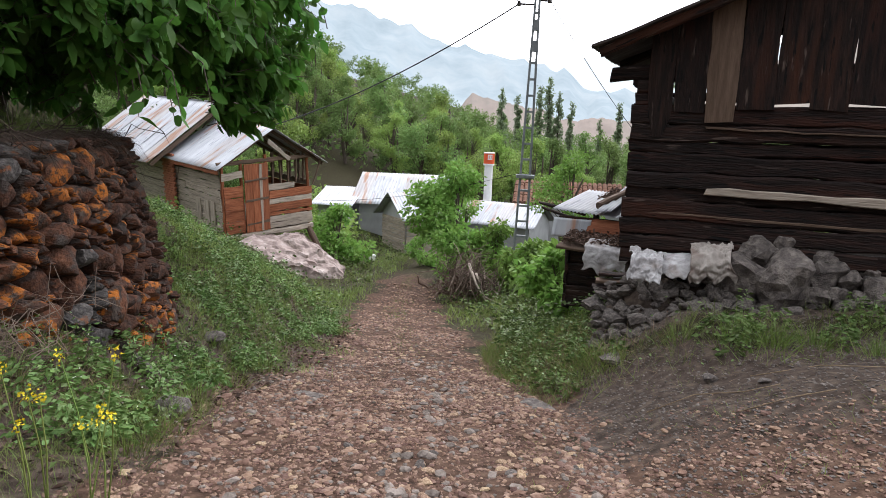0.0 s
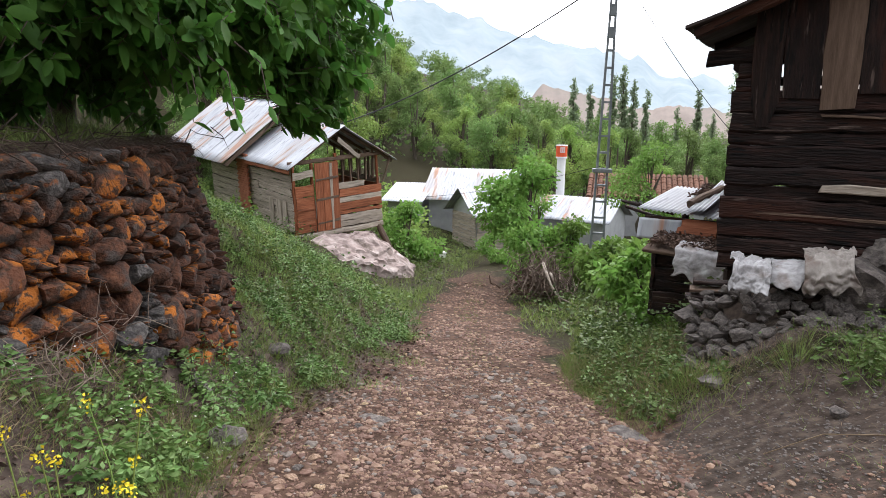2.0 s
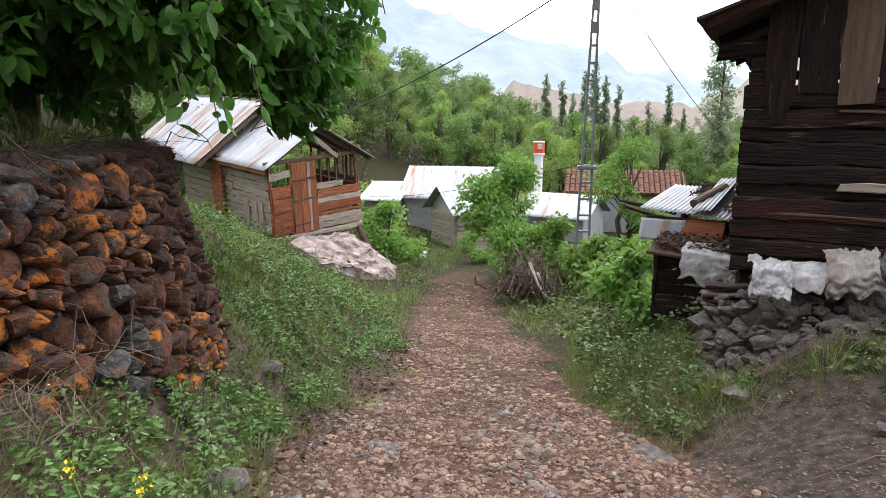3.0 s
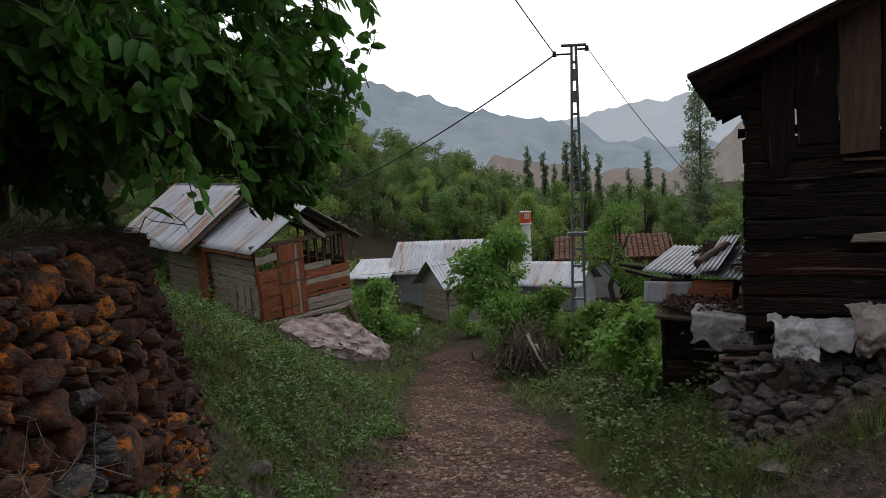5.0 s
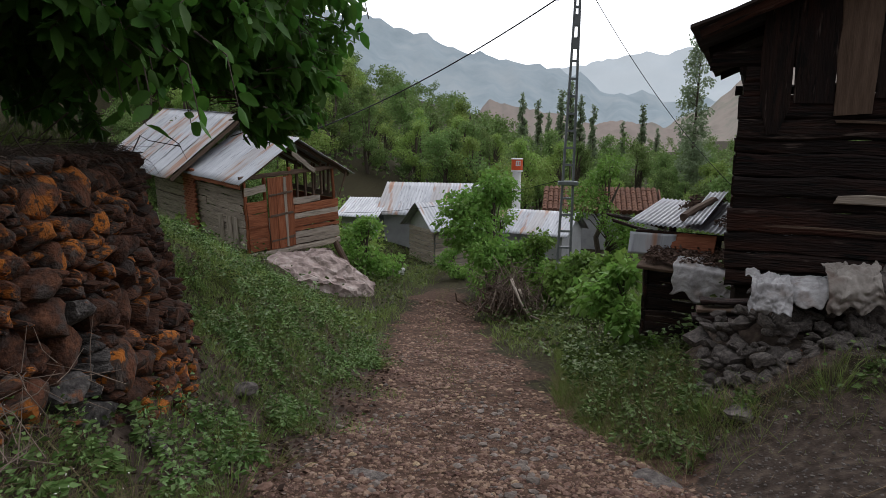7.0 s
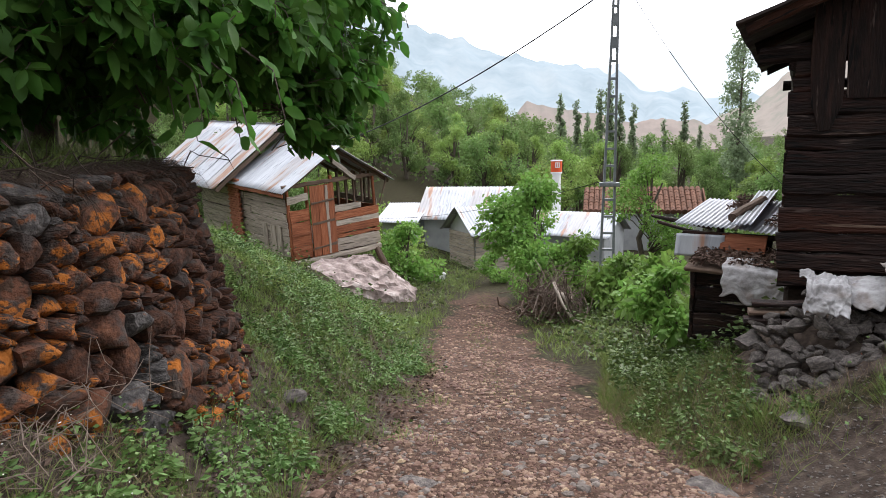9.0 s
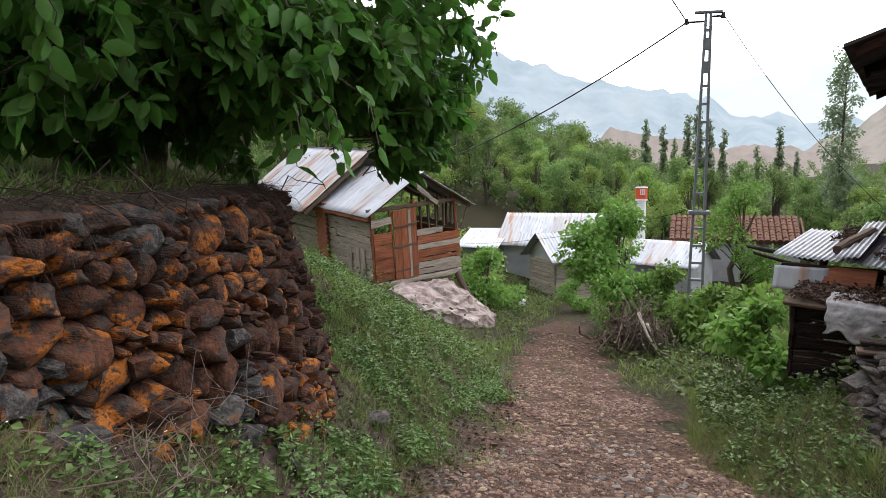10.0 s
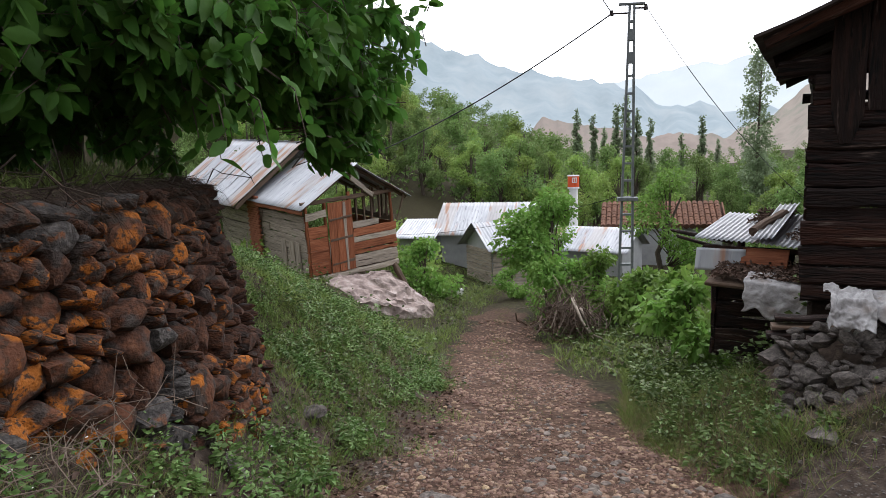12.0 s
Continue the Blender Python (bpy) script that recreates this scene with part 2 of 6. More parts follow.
def ground_material():
    m = bpy.data.materials.new("lane_and_grassland")
    m.use_nodes = True
    n, l = m.node_tree.nodes, m.node_tree.links
    b = n["Principled BSDF"]
    tc = n.new("ShaderNodeTexCoord")

    def noise(scale, detail=7):
        t = n.new("ShaderNodeTexNoise")
        t.inputs["Scale"].default_value, t.inputs["Detail"].default_value = scale, detail
        l.new(tc.outputs["Object"], t.inputs[0])
        return t

    def ramp(src, cols, lo=0.3, hi=0.7):
        r = n.new("ShaderNodeValToRGB")
        while len(r.color_ramp.elements) < len(cols):
            r.color_ramp.elements.new(0.5)
        for k, c in enumerate(cols):
            r.color_ramp.elements[k].position, r.color_ramp.elements[k].color = lo + (hi - lo) * k / (len(cols) - 1), (*c, 1)
        l.new(src.outputs["Fac"], r.inputs[0])
        return r

    big, small, grit = noise(0.7), noise(9), noise(45, 4)
    lane = ramp(small, [(0.03, 0.018, 0.013), (0.07, 0.042, 0.03), (0.125, 0.08, 0.058)])
    dirt = ramp(small, [(0.026, 0.019, 0.015), (0.056, 0.042, 0.034), (0.1, 0.077, 0.061)])
    green = ramp(small, [(0.016, 0.012, 0.009), (0.032, 0.027, 0.015), (0.05, 0.052, 0.022)])
    a1, a2 = n.new("ShaderNodeAttribute"), n.new("ShaderNodeAttribute")
    a1.attribute_name, a2.attribute_name = "lane", "dirt"

    def edged(att):
        add = n.new("ShaderNodeMath")
        add.operation = "MULTIPLY_ADD"
        add.inputs[1].default_value, add.inputs[2].default_value = 0.9, -0.45
        l.new(small.outputs["Fac"], add.inputs[0])
        s = n.new("ShaderNodeMath")
        s.operation = "ADD"
        l.new(add.outputs[0], s.inputs[0])
        l.new(att.outputs["Fac"], s.inputs[1])
        r = n.new("ShaderNodeMapRange")
        r.inputs[1].default_value, r.inputs[2].default_value = 0.35, 0.65
        l.new(s.outputs[0], r.inputs[0])
        return r

    m1, m2 = n.new("ShaderNodeMixRGB"), n.new("ShaderNodeMixRGB")
    l.new(edged(a2).outputs[0], m1.inputs[0])
    l.new(green.outputs[0], m1.inputs[1])
    l.new(dirt.outputs[0], m1.inputs[2])
    l.new(edged(a1).outputs[0], m2.inputs[0])
    l.new(m1.outputs[0], m2.inputs[1])
    l.new(lane.outputs[0], m2.inputs[2])
    l.new(m2.outputs[0], b.inputs["Base Color"])
    b.inputs["Roughness"].default_value = 1.0
    b.inputs["Specular IOR Level"].default_value = 0.1
    bp = n.new("ShaderNodeBump")
    bp.inputs["Strength"].default_value, bp.inputs["Distance"].default_value = 0.5, 0.03
    l.new(grit.outputs["Fac"], bp.inputs["Height"])
    l.new(bp.outputs[0], b.inputs["Normal"])
    return m


M_GROUND = ground_material()


def hazed_material(name, cols, haze_glow, scale):
    """Distant backdrop hills, their haze painted in as pale colour and a little glow."""
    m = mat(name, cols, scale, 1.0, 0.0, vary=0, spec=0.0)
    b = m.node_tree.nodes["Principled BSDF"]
    b.inputs["Emission Color"].default_value = (*haze_glow, 1)
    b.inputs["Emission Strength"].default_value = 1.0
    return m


# ---- helpers of this scene ----
def part(name, bm, material, parent=None, label="", at=None, smooth=False):
    """Link a bmesh or a mesh as one object under a thing or a part."""
    if isinstance(bm, bmesh.types.BMesh):
        me = bpy.data.meshes.new(name)
        bm.to_mesh(me)
        bm.free()
    else:
        me = bm
    if material and not me.materials:
        me.materials.append(material)
    if smooth:
        me.polygons.foreach_set("use_smooth", [True] * len(me.polygons))
    ob = new(name, me)
    if at is not None:
        ob.matrix_basis = at
    if parent is not None:
        ob.parent = parent
    if label:
        ob["label"] = label
    return ob


def thing(name, label, category, at=None, group="", kind=""):
    ob = new(name)
    ob.empty_display_size = 0.2
    if at is not None:
        ob.matrix_basis = at
    return tagged(ob, label, category, group, kind)


def mesh_of(name, verts, faces, material=None):
    me = bpy.data.meshes.new(name)
    me.from_pydata(np.asarray(verts).tolist() if not isinstance(verts, list) else verts, [], np.asarray(faces).tolist() if not isinstance(faces, list) else faces)
    if material:
        me.materials.append(material)
    return me


def plank(length, width, thick, wear=0.02, seg=0.3, bow=0.01):
    """A rough board along local x, centred, width along z, thickness along y, with worn edges."""
    n = max(2, int(length / seg))
    c = min(width, thick) * 0.22
    hy, hz = thick / 2, width / 2
    prof = [(-hy + c, -hz), (hy - c, -hz), (hy, -hz + c), (hy, hz - c), (hy - c, hz), (-hy + c, hz), (-hy, hz - c), (-hy, -hz + c)]
    vs, fs = [], []
    ph, lo, hi = R.random() * 6, 0.0, 0.0
    for k in range(n + 1):
        x = -length / 2 + length * k / n
        lo, hi = R.uniform(-wear, wear), R.uniform(-wear, wear)
        by = bow * math.sin(ph + x * 1.3)
        ex = R.uniform(-wear, wear) if k in (0, n) else 0
        for y, z in prof:
            vs.append((x + ex * (1 + z / hz), y + by, z + (hi if z > 0 else lo)))
    for k in range(n):
        for j in range(8):
            a, b = k * 8 + j, k * 8 + (j + 1) % 8
            fs.append((a, b, b + 8, a + 8))
    fs.append(tuple(range(7, -1, -1)))
    fs.append(tuple(range(n * 8, n * 8 + 8)))
    return mesh_of("plank", vs, fs)


def between(p, q, up=(0, 0, 1)):
    """The pose in the middle of p and q, x along the way, z as near up as it can be."""
    p, q = Vector(p), Vector(q)
    x = (q - p).normalized()
    y = Vector(up).cross(x)
    if y.length < 1e-4:
        y = Vector((0, 1, 0)).cross(x)
    y.normalize()
    z = x.cross(y)
    m = Matrix((x, y, z)).transposed().to_4x4()
    m.translation = (p + q) / 2
    return m


def board(name, p, q, width, thick, material, parent, label="", wear=0.02, up=(0, 0, 1), bow=0.01):
    length = (Vector(q) - Vector(p)).length
    return part(name, plank(length, width, thick, wear, bow=bow), material, parent, label, between(p, q, up))


def tube_into(vs, fs, pts, radii, sides=6):
    start = len(vs)
    pts = [Vector(p) for p in pts]
    for k, p in enumerate(pts):
        d = (pts[min(k + 1, len(pts) - 1)] - pts[max(k - 1, 0)]).normalized()
        a = d.orthogonal().normalized()
        b = d.cross(a)
        for j in range(sides):
            t = 2 * math.pi * j / sides
            vs.append(tuple(p + radii[k] * (math.cos(t) * a + math.sin(t) * b)))
    for k in range(len(pts) - 1):
        for j in range(sides):
            i0, i1 = start + k * sides + j, start + k * sides + (j + 1) % sides
            fs.append((i0, i1, i1 + sides, i0 + sides))
    fs.append(tuple(range(start + sides - 1, start - 1, -1)))
    fs.append(tuple(range(start + (len(pts) - 1) * sides, start + len(pts) * sides)))


def tube(name, pts, radius, material, parent=None, label="", sides=6, taper=1.0):
    vs, fs = [], []
    n = len(pts)
    tube_into(vs, fs, pts, [radius * (1 + (taper - 1) * k / max(1, n - 1)) for k in range(n)], sides)
    return part(name, mesh_of(name, vs, fs), material, parent, label, smooth=True)


def block(bm, cx, cy, cz, sx, sy, sz, rot=None):
    m = Matrix.Translation((cx, cy, cz)) @ (rot or Matrix()) @ Matrix.Diagonal((sx, sy, sz, 1))
    return bmesh.ops.create_cube(bm, size=1, matrix=m)


def stone_mesh(seed, flat=0.7, level=2, rough=0.22):
    """One rough, faceted stone, about 1 across."""
    rr = random.Random(seed)
    bm = bmesh.new()
    bmesh.ops.create_icosphere(bm, subdivisions=level, radius=0.5)
    cuts = []
    for _ in range(12):
        d = Vector((rr.gauss(0, 1), rr.gauss(0, 1), rr.gauss(0, 1))).normalized()
        cuts.append((d, rr.uniform(0.27, 0.43)))
    off = Vector((rr.random() * 50, rr.random() * 50, rr.random() * 50))
    for v in bm.verts:
        for d, far in cuts:
            over = v.co.dot(d) - far
            if over > 0:
                v.co -= d * over
        v.co *= 1 + rough * noise.noise(v.co * 3 + off) + 0.5 * rough * noise.noise(v.co * 8 - off)
        v.co.z *= flat
    me = bpy.data.meshes.new("stone")
    bm.to_mesh(me)
    bm.free()
    return me


def leaf_cloud(name, centres, ways, sizes, material, wide=0.5, shape="leaf", droop=0.15):
    """Many leaves in one mesh: at each centre a leaf along its way, folded on its midrib."""
    c = np.asarray(centres, float)
    d = np.asarray(ways, float)
    d = d / np.maximum(np.linalg.norm(d, axis=1, keepdims=True), 1e-6)
    s = np.asarray(sizes, float)[:, None]
    rnd = rng.normal(size=c.shape)
    side = np.cross(d, rnd)
    side /= np.maximum(np.linalg.norm(side, axis=1, keepdims=True), 1e-6)
    nrm = np.cross(d, side)
    sag = np.array([[0, 0, -1.0]]) * droop
    if shape == "leaf":
        prof = [(0, 0, 0), (0.16, 0.62, 0.08), (0.46, 1.0, 0.13), (0.8, 0.62, 0.08), (1.0, 0, 0), (0.8, -0.62, 0.08), (0.46, -1.0, 0.13), (0.16, -0.62, 0.08), (0.46, 0, 0), (0.8, 0, 0)]
        faces = [(0, 8, 2, 1), (8, 9, 3, 2), (9, 4, 3), (0, 7, 6, 8), (8, 6, 5, 9), (9, 5, 4)]
    elif shape == "blade":
        prof = [(0, 0.5, 0), (0, -0.5, 0), (0.55, 0.38, 0), (0.55, -0.38, 0), (1.0, 0, 0)]
        faces = [(0, 1, 3, 2), (2, 3, 4)]
    else:
        prof = [(0, 0, 0), (0.5, 1.0, 0.12), (1.0, 0, 0), (0.5, -1.0, 0.12)]
        faces = [(0, 3, 2), (0, 2, 1)]
    k = len(prof)
    vs = np.stack([c + s * (a * d + wide * 0.5 * b * side + wide * h * nrm + a * a * sag) for a, b, h in prof], 1).reshape(-1, 3)
    fs = []
    for f in faces:
        fs.append(np.arange(len(c))[:, None] * k + np.array(f)[None])
    flat = [row for block_ in fs for row in block_.tolist()]
    return mesh_of(name, vs.tolist(), flat, material)


# ---- the lie of the land ----
LANE_Y = [-40, -3, 0, 5, 7.4, 10, 16.5, 24, 30, 60]
LANE_X = [2.0, 1.1, 0.75, -0.1, -0.6, -1.2, -2.9, -4.3, -4.9, -6]
LANE_W = [2.0, 1.7, 1.65, 1.85, 1.55, 1.4, 1.25, 1.0, 0.6, 0.4]
LAND_Y = [-1500, -40, -3, 0, 3, 5, 7.4, 10, 16.5, 22, 28, 40, 70, 200, 3000]
LAND_Z = [300, 9.5, 1.0, 0.29, -0.45, -0.93, -1.56, -2.12, -3.36, -4.15, -4.7, -5.6, -6.4, -7, -7]
WALL_Y = [-6, 1.0, 2.2, 3.4, 4.4, 5.2, 5.9, 6.4]
WALL_X = [-4.2, -3.25, -2.98, -2.9, -2.98, -3.15, -3.4, -3.8]


def smooth_step(a, b, v):
    t = np.clip((v - a) / (b - a), 0, 1)
    return t * t * (3 - 2 * t)


def land(x, y):
    x, y = np.asarray(x, float), np.asarray(y, float)
    base = np.interp(y, LAND_Y, LAND_Z)
    mid, half = np.interp(y, LANE_Y, LANE_X), np.interp(y, LANE_Y, LANE_W)
    near = 1 - smooth_step(26, 45, y)
    left = np.maximum(0, mid - half - x)
    shelf = smooth_step(13.5, 18, y)
    steep = 0.16 * (1 - 0.65 * shelf) + 0.3 * smooth_step(7, 10, y) * (1 - smooth_step(11.5, 15.5, y))
    rise = (1 - shelf) * 0.66 * smooth_step(0.5, 1.7, left) + shelf * 1.05 * smooth_step(2.4, 5.6, left)
    z = base + near * (0.05 * left + rise + steep * np.clip(left - 0.8, 0, 8))
    right = np.maximum(0, x - mid - half)
    bank = (0.4 + 0.24 * smooth_step(5.2, 7.2, y)) * np.minimum(right, 2.0) + 0.05 * np.maximum(0, right - 2.0)
    z = z + bank * (1 - smooth_step(8.6, 11, y)) * smooth_step(-6, 3, y) + 0.1 * np.minimum(right, 6) * smooth_step(9, 12, y) * near
    # level ground under the barn
    pad = smooth_step(2.1, 2.9, x) * smooth_step(7.5, 8.4, y) * (1 - smooth_step(13.5, 16, y)) * (1 - smooth_step(12, 20, x))
    z = z + pad * np.maximum(0, 0.02 - z)
    # two wheel ruts
    z = z - 0.05 * near * (np.exp(-((x - mid - 0.55) / 0.3) ** 2) + np.exp(-((x - mid + 0.75) / 0.3) ** 2))
    # terrace behind the dry stone wall
    wx = np.interp(y, WALL_Y, WALL_X) - 0.3
    terrace = smooth_step(0.15, 0.55, wx - x) * (1 - smooth_step(5.8, 6.4, y))
    z = z + terrace * np.maximum(0, 1.72 + 0.12 * np.minimum(np.maximum(0, wx - x), 8) - z)
    back = smooth_step(0.4, 3.5, -3.8 - x) * smooth_step(5.8, 6.6, y) * (1 - smooth_step(7.5, 11, y))
    z = z + back * 0.9
    # wooded hillside and far valley
    z = z + smooth_step(28, 60, y) * (1 - smooth_step(500, 1500, y)) * 0.42 * np.clip(-x - 5, 0, 60)
    z = z + smooth_step(30, 70, y) * 0.06 * np.clip(x - 30, 0, 300)
    z = z + 0.35 * smooth_step(10, 40, np.abs(x)) * np.abs(x) * (1 - smooth_step(0, 30, y)) * 0.3
    return z


def bumps(x, y):
    return 0.03 * np.sin(2.1 * x + 1.3 * y) * np.sin(1.7 * y - 0.9 * x) + 0.015 * np.sin(6.3 * x + 2) * np.sin(5.7 * y)


def ground_z(x, y):
    return land(x, y) + bumps(np.asarray(x, float), np.asarray(y, float))


def spread(lo, hi, step, far_lo, far_hi, n):
    inner = np.arange(lo, hi + 1e-6, step)
    return np.r_[lo - np.geomspace(step, lo - far_lo, n)[::-1], inner, hi + np.geomspace(step, far_hi - hi, n)]


def near_gravel(x, y):
    """Gravel that spreads off the lane over the trodden earth on the uphill side."""
    mid = np.interp(y, LANE_Y, LANE_X)
    return (1 - smooth_step(2.4, 4.6, y + 0.22 * (x - 2) + 0.4 * np.sin(1.7 * x))) * smooth_step(0, 0.5, x - mid) * (1 - smooth_step(4.5, 7.5, x))


def build_ground():
    xs = spread(-8, 8, 0.14, -2500, 2500, 40)
    ys = spread(-4, 17, 0.14, -1500, 3500, 60)
    gx, gy = np.meshgrid(xs, ys)
    gz = ground_z(gx, gy)
    nx, ny = len(xs), len(ys)
    idx = np.arange(nx * ny).reshape(ny, nx)
    faces = np.stack([idx[:-1, :-1], idx[:-1, 1:], idx[1:, 1:], idx[1:, :-1]], -1).reshape(-1, 4)
    me = mesh_of("ground", np.stack([gx, gy, gz], -1).reshape(-1, 3), faces, M_GROUND)
    mid, half = np.interp(gy, LANE_Y, LANE_X), np.interp(gy, LANE_Y, LANE_W)
    off = np.abs(gx - mid)
    ragged = 0.22 * np.sin(1.9 * gy + np.sin(0.7 * gy)) * np.sign(gx - mid) + 0.16 * np.sin(4.3 * gy + 2 * gx)
    lane = np.clip(1 - smooth_step(0, 0.6, off - half + 0.25 + ragged), 0, 1) * (1 - smooth_step(24, 30, gy))
    lane = np.maximum(lane, 0.7 * near_gravel(gx, gy))
    dirt = smooth_step(0.2, 0.6, gx - mid - half + 0.6) * (1 - smooth_step(6.5, 8.5, gx - mid)) * (1 - smooth_step(5.6, 7.0, gy))
    dirt = np.maximum(dirt, 0.8 * smooth_step(-0.5, 0.1, mid - half - gx) * (1 - smooth_step(1.6, 3.2, mid - half - gx)) * (1 - smooth_step(12, 18, gy)))
    dirt = np.maximum(dirt, 0.75 * smooth_step(0.2, 0.5, np.interp(gy, WALL_Y, WALL_X) - gx) * (1 - smooth_step(5.5, 6.5, gy)))
    dirt = np.maximum(dirt, smooth_step(1.8, 2.3, gx) * (1 - smooth_step(8, 10, gx)) * smooth_step(6.5, 7.0, gy) * (1 - smooth_step(9, 10, gy)))
    for name, values in (("lane", lane), ("dirt", dirt)):
        me.attributes.new(name, "FLOAT", "POINT").data.foreach_set("value", values.ravel().astype(np.float32))
    ob = part("ground", me, None, smooth=True)
    tagged(ob, "sloping stony lane of reddish earth between grassy banks", "ground", kind="structure")
    return ob


ground = build_ground()


# ---- distance ----
def ridge_mesh(name, profile, dist, depth, material, rough, seed):
    """A hill range: elevations in degrees by bearing in degrees (0 ahead along y, plus to +x), at that distance."""
    bs = np.linspace(profile[0][0], profile[-1][0], 160)
    es = np.interp(bs, [p[0] for p in profile], [p[1] for p in profile])
    rows = 26
    vs, fs = [], []
    for r in range(rows):
        f = r / (rows - 1)
        for b, e in zip(bs, es):
            d = dist - depth * (1 - f)
            top = dist * math.tan(radians(e)) + 2
            low = -60
            p = Vector((b * 0.35, f * 2.4, seed))
            h = low + (top - low) * f ** 1.25
            h += rough * dist * 0.012 * noise.fractal(p * 1.7, 1.0, 2.0, 6) * (0.35 + f * (1 - 0.5 * f))
            vs.append((d * math.sin(radians(b)), d * math.cos(radians(b)), h))
    n = len(bs)
    for r in range(rows - 1):
        for k in range(n - 1):
            fs.append((r * n + k, r * n + k + 1, (r + 1) * n + k + 1, (r + 1) * n + k))
    return part(name, mesh_of(name, vs, fs, material), None, smooth=True)


# air haze is put into these colours, and emission lifts them further
M_FAR1 = hazed_material("hazy_blue_mountain", [(0.05, 0.075, 0.09), (0.1, 0.125, 0.14), (0.15, 0.165, 0.17)], (0.25, 0.3, 0.335), 0.006)
M_FAR2 = hazed_material("pale_far_mountain", [(0.14, 0.17, 0.2), (0.2, 0.22, 0.24)], (0.44, 0.5, 0.53), 0.004)
M_FAR3 = hazed_material("dry_brown_hill", [(0.14, 0.115, 0.09), (0.22, 0.18, 0.15), (0.12, 0.13, 0.09)], (0.1, 0.11, 0.115), 0.03)
M_FAR4 = hazed_material("red_rock_hill", [(0.15, 0.11, 0.09), (0.23, 0.18, 0.15), (0.12, 0.12, 0.085)], (0.12, 0.125, 0.13), 0.04)
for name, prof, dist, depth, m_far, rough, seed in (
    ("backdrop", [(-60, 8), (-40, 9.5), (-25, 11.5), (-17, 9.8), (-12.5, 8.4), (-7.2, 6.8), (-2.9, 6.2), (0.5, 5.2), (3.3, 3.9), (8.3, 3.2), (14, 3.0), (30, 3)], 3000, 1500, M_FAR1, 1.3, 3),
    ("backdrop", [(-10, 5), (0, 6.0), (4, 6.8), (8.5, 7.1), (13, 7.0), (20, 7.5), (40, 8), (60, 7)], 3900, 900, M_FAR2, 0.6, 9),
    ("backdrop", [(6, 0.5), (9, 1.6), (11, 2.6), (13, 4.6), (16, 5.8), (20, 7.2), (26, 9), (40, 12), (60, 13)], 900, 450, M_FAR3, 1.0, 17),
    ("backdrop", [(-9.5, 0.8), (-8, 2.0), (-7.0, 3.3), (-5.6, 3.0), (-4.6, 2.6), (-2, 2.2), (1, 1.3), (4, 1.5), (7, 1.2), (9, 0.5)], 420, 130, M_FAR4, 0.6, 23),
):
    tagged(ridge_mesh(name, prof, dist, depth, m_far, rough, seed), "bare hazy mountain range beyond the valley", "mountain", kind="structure")


